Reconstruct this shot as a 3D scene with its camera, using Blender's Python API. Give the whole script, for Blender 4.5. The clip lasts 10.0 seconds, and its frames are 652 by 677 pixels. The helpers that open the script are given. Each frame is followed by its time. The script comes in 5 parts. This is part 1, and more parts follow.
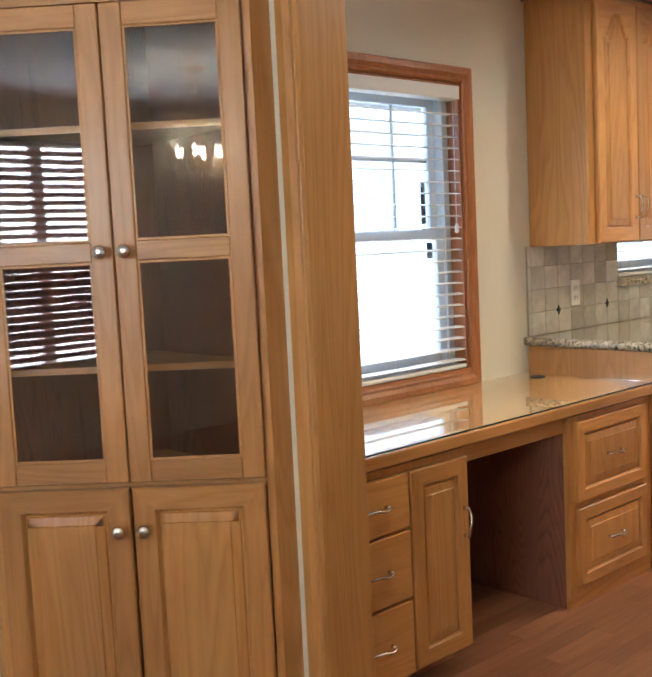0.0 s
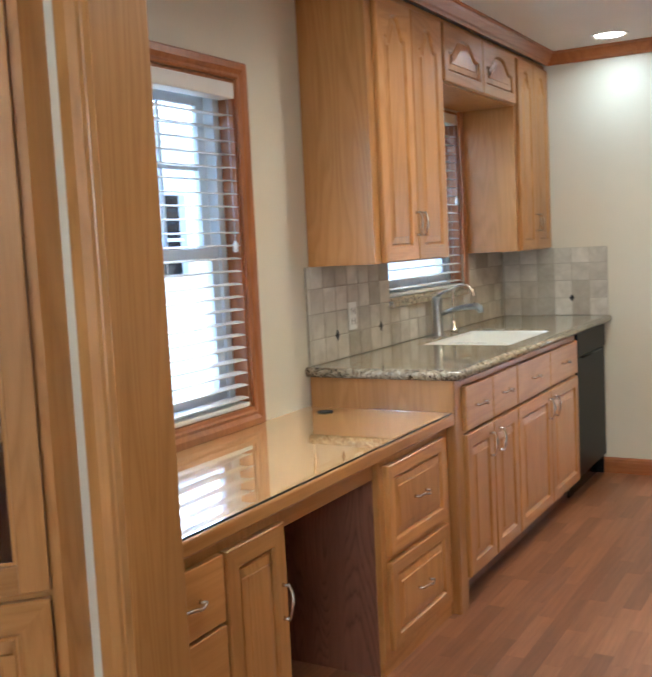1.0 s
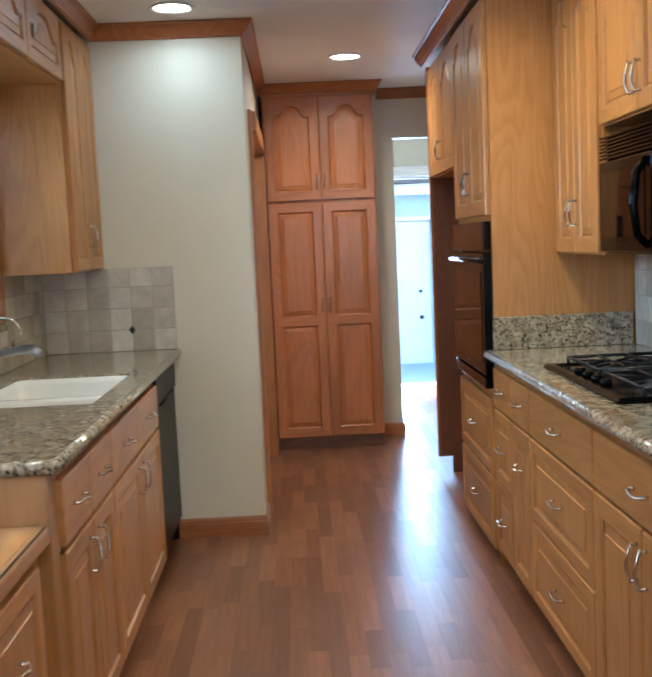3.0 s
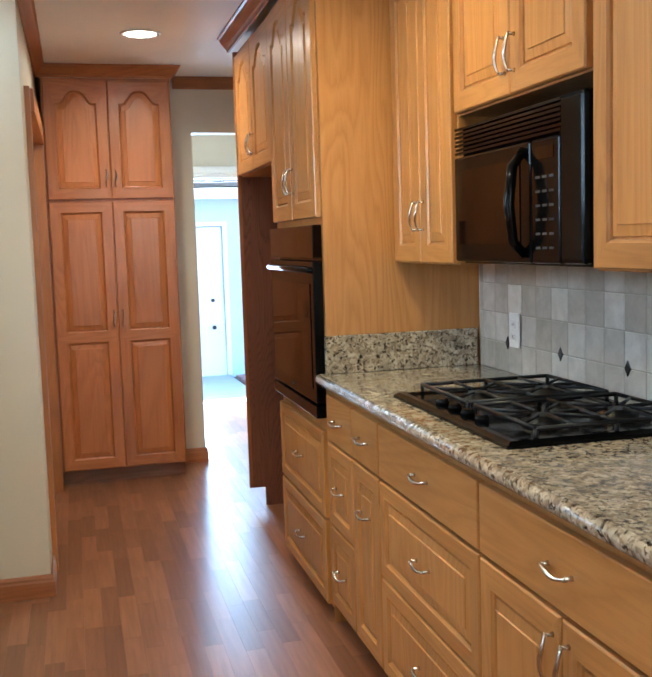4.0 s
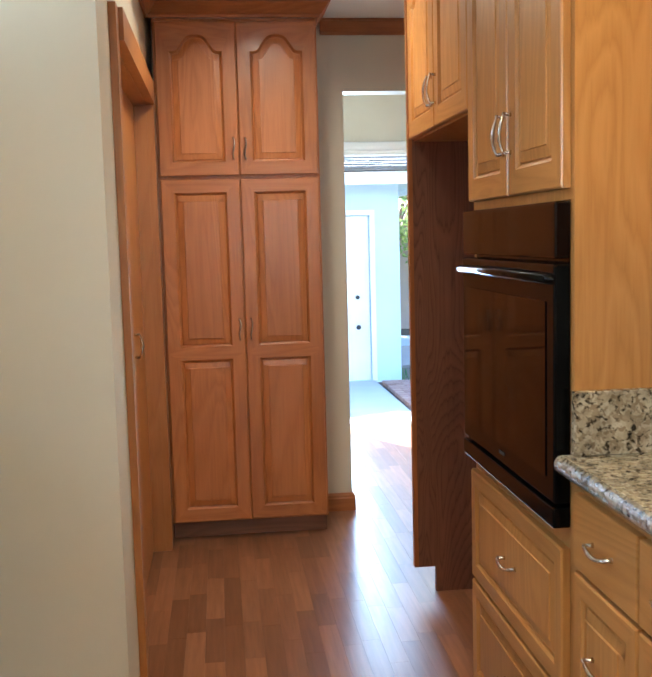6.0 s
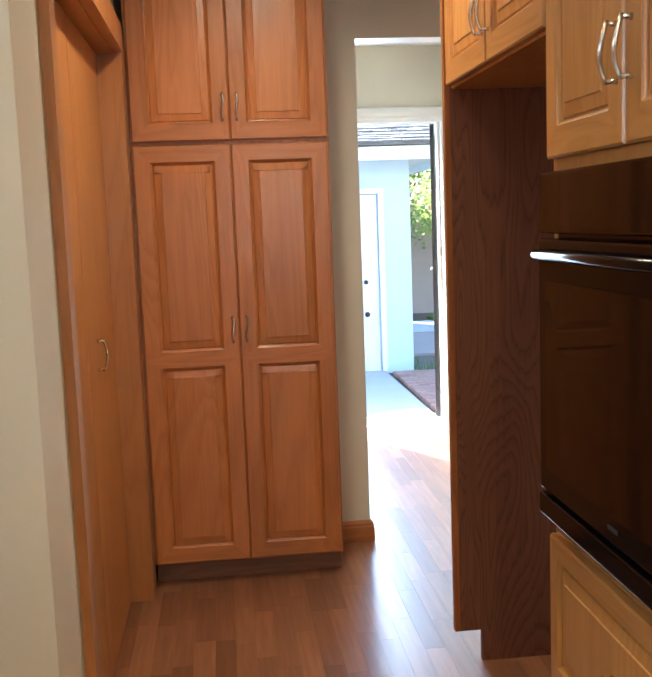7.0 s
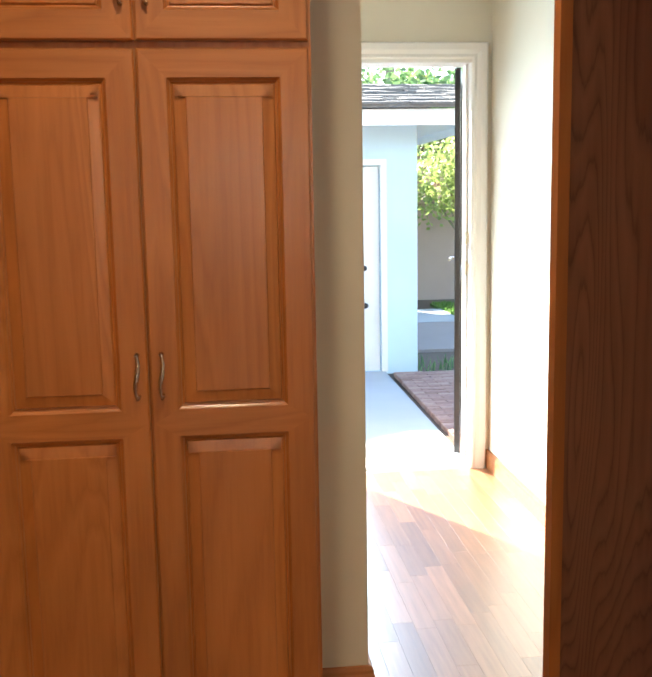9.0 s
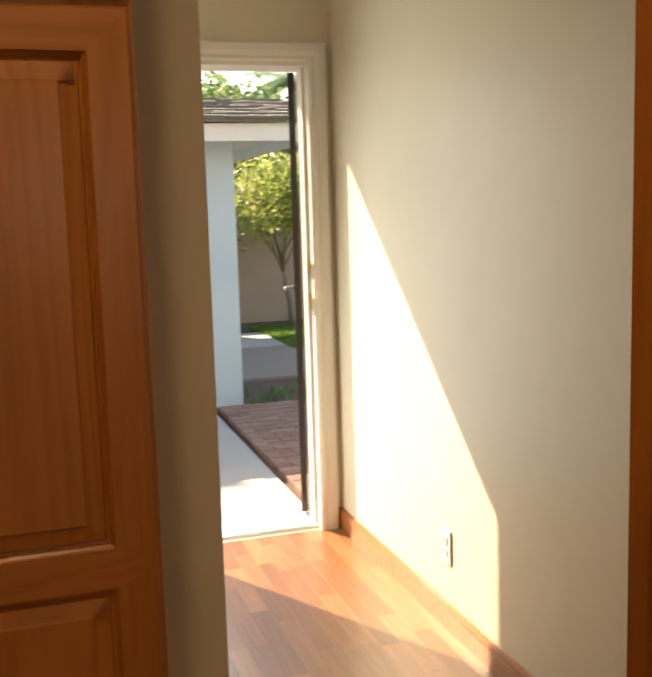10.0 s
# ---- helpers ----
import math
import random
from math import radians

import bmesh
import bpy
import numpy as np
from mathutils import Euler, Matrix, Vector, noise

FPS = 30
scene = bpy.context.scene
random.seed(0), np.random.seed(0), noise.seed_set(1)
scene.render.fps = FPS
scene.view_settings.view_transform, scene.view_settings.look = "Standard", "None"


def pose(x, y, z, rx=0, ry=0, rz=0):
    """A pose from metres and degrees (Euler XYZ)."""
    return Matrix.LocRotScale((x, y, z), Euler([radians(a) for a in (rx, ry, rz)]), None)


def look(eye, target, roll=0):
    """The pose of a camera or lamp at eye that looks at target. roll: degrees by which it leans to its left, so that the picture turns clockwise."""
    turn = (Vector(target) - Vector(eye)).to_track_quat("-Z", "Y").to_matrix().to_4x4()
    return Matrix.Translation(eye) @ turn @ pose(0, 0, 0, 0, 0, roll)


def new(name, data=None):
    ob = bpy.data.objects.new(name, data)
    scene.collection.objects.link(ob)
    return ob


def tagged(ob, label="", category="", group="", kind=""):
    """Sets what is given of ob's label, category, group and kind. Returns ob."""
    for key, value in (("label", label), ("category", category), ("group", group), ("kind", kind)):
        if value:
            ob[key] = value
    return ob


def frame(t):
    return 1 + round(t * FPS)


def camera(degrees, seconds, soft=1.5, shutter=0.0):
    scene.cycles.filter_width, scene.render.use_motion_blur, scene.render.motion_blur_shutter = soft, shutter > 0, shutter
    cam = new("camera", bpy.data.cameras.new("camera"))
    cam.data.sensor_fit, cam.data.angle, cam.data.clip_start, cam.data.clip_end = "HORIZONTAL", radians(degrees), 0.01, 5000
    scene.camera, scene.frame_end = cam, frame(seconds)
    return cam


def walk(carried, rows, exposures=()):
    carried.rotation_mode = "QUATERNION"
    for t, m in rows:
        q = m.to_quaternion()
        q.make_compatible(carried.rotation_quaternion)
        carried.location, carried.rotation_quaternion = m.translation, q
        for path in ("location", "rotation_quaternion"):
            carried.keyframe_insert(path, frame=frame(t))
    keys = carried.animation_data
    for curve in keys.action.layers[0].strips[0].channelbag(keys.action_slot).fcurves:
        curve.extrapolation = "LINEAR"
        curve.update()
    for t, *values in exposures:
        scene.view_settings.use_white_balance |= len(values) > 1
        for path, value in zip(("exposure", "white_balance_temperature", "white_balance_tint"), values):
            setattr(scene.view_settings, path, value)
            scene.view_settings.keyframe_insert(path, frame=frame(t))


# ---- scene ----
cam = camera(37.9, 10.0, soft=1.9, shutter=0.22)
PATH = [
    (0, (2.457, -3.413, 1.341), (0.983, -2.075, 1.15), -2.8),
    (0.5, (2.177, -3.279, 1.366), (0.873, -1.772, 1.193), -2.4),
    (1, (1.895, -3.165, 1.377), (0.907, -1.437, 1.184), -2.9),
    (1.5, (1.681, -2.957, 1.368), (0.987, -1.095, 1.146), -3.4),
    (2, (1.521, -2.674, 1.388), (0.97, -0.762, 1.181), -2.0),
    (2.5, (1.33, -2.429, 1.383), (1.061, -0.457, 1.184), -2.5),
    (3, (1.208, -2.173, 1.377), (1.262, -0.184, 1.176), -2.6),
    (4.5, (1.159, -1.215, 1.372), (1.728, 0.692, 1.171), -1.6),
    (5, (1.229, -0.885, 1.37), (1.643, 1.06, 1.156), -0.6),
    (5.5, (1.251, -0.562, 1.358), (1.508, 1.409, 1.134), -1.1),
    (6, (1.284, -0.21, 1.371), (1.501, 1.767, 1.159), -1.5),
    (7.5, (1.389, 0.957, 1.353), (1.591, 2.929, 1.089), -2.4),
    (8, (1.45, 1.318, 1.371), (1.593, 3.295, 1.109), -1.0),
    (8.5, (1.471, 1.675, 1.354), (1.626, 3.65, 1.078), -1.4),
    (9, (1.546, 2.057, 1.338), (1.761, 4.023, 1.042), -1.0),
    (9.5, (1.591, 2.389, 1.356), (1.878, 4.346, 1.06), -0.5),
    (10, (1.578, 2.725, 1.363), (2.179, 4.613, 1.095), -1.7),
]
walk(cam, [(t, look(eye, target, roll)) for t, eye, target, roll in PATH],
     [(0, 3.3, 5200, 4), (1, 3.25, 4850, 3), (2, 2.93, 4900, 3), (3, 2.85, 4750, 1), (4.5, 3.1, 5300, 4), (6, 2.95, 5300, 4), (7.5, 2.9, 5900, 7), (8, 3.1, 6100, 7),
      (8.5, 2.98, 6150, 6), (9, 2.7, 6400, 6), (9.5, 2.3, 7400, 6), (10, 1.5, 9600, 13)])

# ---- world, sun, exposure ----
SUN_WAY = Vector((0.555, -1.0, -0.880)).normalized()
world = bpy.data.worlds.new("sky")
scene.world = world
world.use_nodes = True
wn = world.node_tree.nodes
sky = wn.new("ShaderNodeTexSky")
sky.sky_type, sky.sun_disc = "NISHITA", False
sky.sun_elevation, sky.sun_rotation = radians(37.6), math.atan2(-0.555, 1.0)
world.node_tree.links.new(sky.outputs["Color"], wn["Background"].inputs["Color"])
wn["Background"].inputs["Strength"].default_value = 0.15
sun = new("sun", bpy.data.lights.new("sun", "SUN"))
sun.data.energy, sun.data.angle, sun.data.color = 5.0, radians(0.5), (1.0, 0.93, 0.82)
sun.matrix_basis = look((0, 0, 0), SUN_WAY)

COOL_WHITE, WARM_WHITE, AMBER_WHITE = (0.92, 1.0, 0.92), (1.0, 0.80, 0.54), (1.0, 0.72, 0.30)
# The last can is an added, unseen one that brightens the desk end.
CAN_SPOTS = [(0.73, 2.0, 0.26, COOL_WHITE), (1.53, 3.22, 1.8, WARM_WHITE), (1.0, 0.35, 1.1, WARM_WHITE), (1.72, 0.95, 1.65, AMBER_WHITE), (1.35, -0.95, 0.8, WARM_WHITE)]
for cx, cy, watts, tone in CAN_SPOTS:
    lamp = new("can_lamp", bpy.data.lights.new("can_lamp", "AREA"))
    lamp.data.shape, lamp.data.size, lamp.data.energy = "DISK", 0.12, watts
    lamp.data.color, lamp.data.spread = tone, radians(160)
    lamp.matrix_basis = look((cx, cy, 2.383), (cx, cy, 0))


def window_lamp(cx, cy, cz, way, width, height, watts, colour, spread=180):
    lamp = new("window_lamp", bpy.data.lights.new("window_lamp", "AREA"))
    lamp.data.shape, lamp.data.size, lamp.data.size_y = "RECTANGLE", width, height
    lamp.data.energy, lamp.data.color, lamp.data.spread = watts, colour, radians(spread)
    lamp.matrix_basis = look((cx, cy, cz), Vector((cx, cy, cz)) + Vector(way))


window_lamp(2.04, -6.35, 1.4, (0, 1, -0.1), 1.3, 1.7, 23.0, (1.0, 0.96, 0.88))
chandelier_lamp = new("chandelier_lamp", bpy.data.lights.new("chandelier_lamp", "POINT"))
chandelier_lamp.data.energy, chandelier_lamp.data.color, chandelier_lamp.data.shadow_soft_size = 6.5, (1.0, 0.84, 0.60), 0.02
window_lamp(2.10, 6.47, 1.0, (0.12, -1, -0.25), 0.19, 1.8, 7.0, (0.66, 0.83, 1.0))
window_lamp(0.03, 1.2, 1.74, (1, 0.0, -0.3), 0.8, 0.5, 0.75, (0.80, 0.92, 1.0), 100)
window_lamp(-0.03, -1.165, 1.38, (1, 0.1, -0.25), 0.16, 1.05, 1.6, (0.88, 0.94, 1.0))
chandelier_lamp.location = (2.31, -4.6, 1.93)

# ---- materials ----
def material(name, rough=0.5, metal=0.0):
    m = bpy.data.materials.new(name)
    m.use_nodes = True
    nt = m.node_tree
    b = nt.nodes["Principled BSDF"]
    b.inputs["Roughness"].default_value, b.inputs["Metallic"].default_value = rough, metal
    return m, nt, b


def node(nt, kind, **values):
    n = nt.nodes.new(kind)
    for key, value in values.items():
        n.inputs[key.replace("_", " ")].default_value = value
    return n


def ramp(nt, fac, stops):
    n = nt.nodes.new("ShaderNodeValToRGB")
    while len(n.color_ramp.elements) < len(stops):
        n.color_ramp.elements.new(0.5)
    for e, (p, c) in zip(n.color_ramp.elements, stops):
        e.position, e.color = p, (*c, 1)
    nt.links.new(fac, n.inputs["Fac"])
    return n.outputs["Color"]


def mix(nt, fac, a, b, how="MIX"):
    n = nt.nodes.new("ShaderNodeMix")
    n.data_type, n.blend_type = "RGBA", how
    for k, v in ((0, fac), (6, a), (7, b)):
        if isinstance(v, (int, float)):
            n.inputs[k].default_value = v
        elif isinstance(v, tuple):
            n.inputs[k].default_value = (*v, 1)
        else:
            nt.links.new(v, n.inputs[k])
    return n.outputs[2]


def coords(nt, scale=(1, 1, 1), shuffle=True):
    """Object coordinates in metres, shifted by a random step for each piece."""
    tc = nt.nodes.new("ShaderNodeTexCoord")
    mp = nt.nodes.new("ShaderNodeMapping")
    mp.inputs["Scale"].default_value = scale
    if shuffle:
        info = nt.nodes.new("ShaderNodeObjectInfo")
        mul = nt.nodes.new("ShaderNodeVectorMath")
        mul.operation = "SCALE"
        mul.inputs[0].default_value = (13.7, 9.1, 17.3)
        nt.links.new(info.outputs["Random"], mul.inputs["Scale"])
        add = nt.nodes.new("ShaderNodeVectorMath")
        nt.links.new(tc.outputs["Object"], add.inputs[0])
        nt.links.new(mul.outputs[0], add.inputs[1])
        nt.links.new(add.outputs[0], mp.inputs["Vector"])
    else:
        nt.links.new(tc.outputs["Object"], mp.inputs["Vector"])
    return mp.outputs["Vector"]


def noise_tex(nt, vec, scale, detail=4.0, rough=0.55, distort=0.0):
    n = node(nt, "ShaderNodeTexNoise", Scale=scale, Detail=detail, Roughness=rough, Distortion=distort)
    nt.links.new(vec, n.inputs["Vector"])
    return n.outputs["Fac"]


def bump(nt, b, height, strength, distance=0.002):
    n = node(nt, "ShaderNodeBump", Strength=strength, Distance=distance)
    nt.links.new(height, n.inputs["Height"])
    nt.links.new(n.outputs["Normal"], b.inputs["Normal"])


def wood(name, dark, mid, light, axis="z", rough=0.4, grain=0.26, coat=0.26, rings_in=0.30, relief=0.08, figure=17.0):
    """Varnished timber whose grain runs along one axis of the piece."""
    m, nt, b = material(name, rough)
    def along(long, cross):
        return {"x": (long, cross, cross), "y": (cross, long, cross), "z": (cross, cross, long)}[axis]
    rings = noise_tex(nt, coords(nt, along(0.42, 3.4)), 1.1, 2, 0.45, 0.7)
    fine = noise_tex(nt, coords(nt, along(1.6, 34.0)), 2.4, 5, 0.62)
    wave = node(nt, "ShaderNodeMath")
    wave.operation = "MULTIPLY_ADD"
    nt.links.new(rings, wave.inputs[0])
    wave.inputs[1].default_value = figure
    nt.links.new(fine, wave.inputs[2])
    saw = node(nt, "ShaderNodeMath")
    saw.operation = "FRACT"
    nt.links.new(wave.outputs[0], saw.inputs[0])
    late = tuple(rings_in * p + (1 - rings_in) * q for p, q in zip(dark, mid))
    base = ramp(nt, saw.outputs[0], [(0.0, late), (0.16, mid), (0.72, light), (0.94, mid), (1.0, late)])
    pores = ramp(nt, fine, [(0.34, dark), (0.58, light)])
    col = mix(nt, grain * 0.7, base, pores)
    big = noise_tex(nt, coords(nt, (1.2, 1.2, 0.7)), 1.3, 2)
    tone = ramp(nt, big, [(0.25, (0.80, 0.78, 0.75)), (0.75, (1.12, 1.12, 1.12))])
    col = mix(nt, 1.0, col, tone, "MULTIPLY")
    info = nt.nodes.new("ShaderNodeObjectInfo")
    each = ramp(nt, info.outputs["Random"], [(0.0, (0.90, 0.88, 0.86)), (1.0, (1.08, 1.07, 1.06))])
    col = mix(nt, 1.0, col, each, "MULTIPLY")
    nt.links.new(col, b.inputs["Base Color"])
    b.inputs["Coat Weight"].default_value, b.inputs["Coat Roughness"].default_value = coat, 0.2
    if relief:
        bump(nt, b, fine, relief, 0.001)
    return m


OAK_D, OAK_M, OAK_L = (0.33, 0.138, 0.030), (0.46, 0.216, 0.052), (0.53, 0.262, 0.074)
WOOD_Z = wood("oak_upright_grain", OAK_D, OAK_M, OAK_L, "z")
WOOD_X = wood("oak_level_grain", OAK_D, OAK_M, OAK_L, "x")
WOOD_Y = wood("oak_lengthwise_grain", OAK_D, OAK_M, OAK_L, "y")
TRIM_D, TRIM_M, TRIM_L = (0.24, 0.075, 0.018), (0.34, 0.12, 0.032), (0.40, 0.15, 0.042)
TRIM_X = wood("stained_trim_x", TRIM_D, TRIM_M, TRIM_L, "x")
TRIM_Y = wood("stained_trim_y", TRIM_D, TRIM_M, TRIM_L, "y")
TRIM_Z = wood("stained_trim_z", TRIM_D, TRIM_M, TRIM_L, "z")
# The same oak for the pantry, warm lamp light mixed into its colour.
WARM_LIT_D, WARM_LIT_M, WARM_LIT_L = (0.33, 0.104, 0.022), (0.47, 0.166, 0.038), (0.54, 0.202, 0.052)
WARM_LIT_Z = wood("warm_lit_oak_upright_grain", WARM_LIT_D, WARM_LIT_M, WARM_LIT_L, "z")
WARM_LIT_X = wood("warm_lit_oak_level_grain", WARM_LIT_D, WARM_LIT_M, WARM_LIT_L, "x")
# Dark ply; on the knee-space panels its darkness stands for shade.
DARK_Z = wood("dark_ply_and_shade", (0.12, 0.046, 0.027), (0.205, 0.085, 0.052), (0.25, 0.108, 0.066), "z", 0.45, 0.3, 0.06, 1.0, figure=48.0)
CLOSET_Z = wood("honey_stained_door", (0.34, 0.125, 0.028), (0.45, 0.180, 0.045), (0.50, 0.212, 0.056), "z")
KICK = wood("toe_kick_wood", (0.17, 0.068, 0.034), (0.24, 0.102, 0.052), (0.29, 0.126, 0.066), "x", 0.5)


def paint(name, colour, rough=0.5, grit=0.05, scale=220.0):
    m, nt, b = material(name, rough)
    v = coords(nt, shuffle=False)
    blot = noise_tex(nt, v, 1.5, 3)
    low, high = tuple(c * 0.95 for c in colour), tuple(min(1, c * 1.03) for c in colour)
    nt.links.new(ramp(nt, blot, [(0.3, low), (0.7, high)]), b.inputs["Base Color"])
    bump(nt, b, noise_tex(nt, v, scale, 2), grit, 0.001)
    return m


WALL = paint("cream_wall_paint", (0.70, 0.64, 0.51))
CEIL = paint("ceiling_paint", (0.80, 0.79, 0.77), 0.8, 0.15, 120)
WHITE = paint("white_gloss_paint", (0.82, 0.80, 0.76), 0.35, 0.02)
# White vinyl with the blue of sky light put into its colour.
VINYL = paint("sky_tinted_vinyl", (0.78, 0.83, 0.88), 0.4, 0.02)
STUCCO = paint("white_stucco", (0.78, 0.79, 0.80), 0.85, 0.5, 60)
BLUE_STUCCO = paint("pale_blue_stucco", (0.58, 0.73, 0.82), 0.85, 0.5, 60)
FENCE = paint("tan_block_wall", (0.42, 0.30, 0.24), 0.9, 0.5, 40)
CONCRETE = paint("concrete", (0.42, 0.43, 0.43), 0.85, 0.4, 50)
SOIL = paint("soil", (0.12, 0.085, 0.06), 0.95, 0.9, 30)
PORCELAIN = paint("white_sink_enamel", (0.86, 0.84, 0.78), 0.15, 0.0)
PLASTIC = paint("ivory_plastic", (0.86, 0.85, 0.80), 0.35, 0.0)


def plain(name, colour, rough, metal=0.0, coat=0.0, shine=0.5):
    m, nt, b = material(name, rough, metal)
    v = coords(nt, shuffle=False)
    f = noise_tex(nt, v, 35.0, 4)
    low, high = tuple(c * 0.85 for c in colour), tuple(min(1, c * 1.1) for c in colour)
    nt.links.new(ramp(nt, f, [(0.3, low), (0.7, high)]), b.inputs["Base Color"])
    b.inputs["Coat Weight"].default_value, b.inputs["Specular IOR Level"].default_value = coat, shine
    return m


NICKEL = plain("brushed_nickel", (0.66, 0.62, 0.56), 0.24, 1.0)
STEEL = plain("faucet_steel", (0.32, 0.33, 0.34), 0.28, 1.0)
BLACK = plain("black_gloss", (0.003, 0.003, 0.003), 0.14, 0.0, 0.0, 0.13)
BLACK_SATIN = plain("black_satin", (0.005, 0.005, 0.006), 0.36, 0.0, 0.0, 0.12)
BLACK_GLASS = plain("black_oven_glass", (0.007, 0.003, 0.002), 0.05, 0.0, 0.0, 0.22)
IRON = plain("cast_iron", (0.006, 0.006, 0.007), 0.34, 0.0, 0.0, 0.35)
GREY_MARK = plain("grey_print", (0.035, 0.035, 0.036), 0.5)
BRONZE = plain("dark_bronze_frame", (0.045, 0.042, 0.042), 0.4, 0.3)
DARK_HOLE = plain("dark_rubber", (0.02, 0.018, 0.015), 0.7)
BRASS = plain("aged_brass", (0.45, 0.33, 0.16), 0.3, 1.0)
GROUT = paint("tile_grout", (0.40, 0.36, 0.29), 0.9, 0.3, 200)
SHINGLE = plain("roof_shingle", (0.20, 0.18, 0.16), 0.9)


def emitter(name, colour, strength):
    m, nt, b = material(name)
    b.inputs["Emission Color"].default_value = (*colour, 1)
    b.inputs["Emission Strength"].default_value = strength
    return m


BULB = emitter("can_bulb", (1.0, 0.90, 0.75), 3.0)
FLAME = emitter("candle_bulb", (1.0, 0.80, 0.50), 7.0)


def glass(name, tint=(1, 1, 1), rough=0.0):
    m, nt, b = material(name, rough)
    b.inputs["Base Color"].default_value = (*tint, 1)
    b.inputs["Transmission Weight"].default_value, b.inputs["IOR"].default_value = 1.0, 1.45
    return m


CLEAR = glass("clear_glass")
CRYSTAL = paint("crystal", (0.90, 0.86, 0.78), 0.15, 0.0)
glow_through = CRYSTAL.node_tree.nodes.new("ShaderNodeBsdfTranslucent")
glow_through.inputs["Color"].default_value = (0.95, 0.90, 0.80, 1)
blend = CRYSTAL.node_tree.nodes.new("ShaderNodeMixShader")
blend.inputs[0].default_value = 0.6
surface = CRYSTAL.node_tree.nodes["Material Output"].inputs["Surface"]
CRYSTAL.node_tree.links.new(surface.links[0].from_socket, blend.inputs[1])
CRYSTAL.node_tree.links.new(glow_through.outputs[0], blend.inputs[2])
CRYSTAL.node_tree.links.new(blend.outputs[0], surface)


def granite_material():
    m, nt, b = material("speckled_granite", 0.12)
    v = coords(nt, shuffle=False)
    vor = node(nt, "ShaderNodeTexVoronoi", Scale=95.0)
    warp = nt.nodes.new("ShaderNodeVectorMath")
    blob = node(nt, "ShaderNodeTexNoise", Scale=45.0, Detail=3.0)
    nt.links.new(v, blob.inputs["Vector"])
    sc = nt.nodes.new("ShaderNodeVectorMath")
    sc.operation = "SCALE"
    sc.inputs["Scale"].default_value = 0.03
    nt.links.new(blob.outputs["Color"], sc.inputs[0])
    nt.links.new(v, warp.inputs[0])
    nt.links.new(sc.outputs[0], warp.inputs[1])
    nt.links.new(warp.outputs[0], vor.inputs["Vector"])
    grey = nt.nodes.new("ShaderNodeSeparateColor")
    nt.links.new(vor.outputs["Color"], grey.inputs["Color"])
    base = ramp(nt, grey.outputs[0], [(0.0, (0.26, 0.20, 0.13)), (0.45, (0.40, 0.34, 0.24)), (1.0, (0.54, 0.48, 0.37))])
    spots = noise_tex(nt, v, 75.0, 4, 0.6, 0.6)
    dark = ramp(nt, spots, [(0.37, (0.10, 0.085, 0.07)), (0.48, (1, 1, 1))])
    col = mix(nt, 1.0, base, dark, "MULTIPLY")
    veil = noise_tex(nt, v, 22.0, 3)
    col = mix(nt, 0.55, col, mix(nt, 1.0, col, ramp(nt, veil, [(0.35, (0.45, 0.42, 0.38)), (0.6, (1.15, 1.12, 1.08))]), "MULTIPLY"))
    nt.links.new(col, b.inputs["Base Color"])
    b.inputs["Coat Weight"].default_value = 0.3
    return m


GRANITE = granite_material()


def tile_material(name, a, c):
    m, nt, b = material(name, 0.45)
    info = nt.nodes.new("ShaderNodeObjectInfo")
    v = coords(nt)
    base = ramp(nt, info.outputs["Random"], [(0.0, a), (0.5, tuple((p + q) / 2 for p, q in zip(a, c))), (1.0, c)])
    cloud = noise_tex(nt, v, 14.0, 5, 0.6, 0.5)
    col = mix(nt, 1.0, base, ramp(nt, cloud, [(0.3, (0.78, 0.76, 0.73)), (0.7, (1.1, 1.1, 1.1))]), "MULTIPLY")
    nt.links.new(col, b.inputs["Base Color"])
    bump(nt, b, noise_tex(nt, v, 60.0, 4), 0.25, 0.002)
    return m


TILE = tile_material("tumbled_stone_tile", (0.42, 0.375, 0.30), (0.68, 0.64, 0.56))


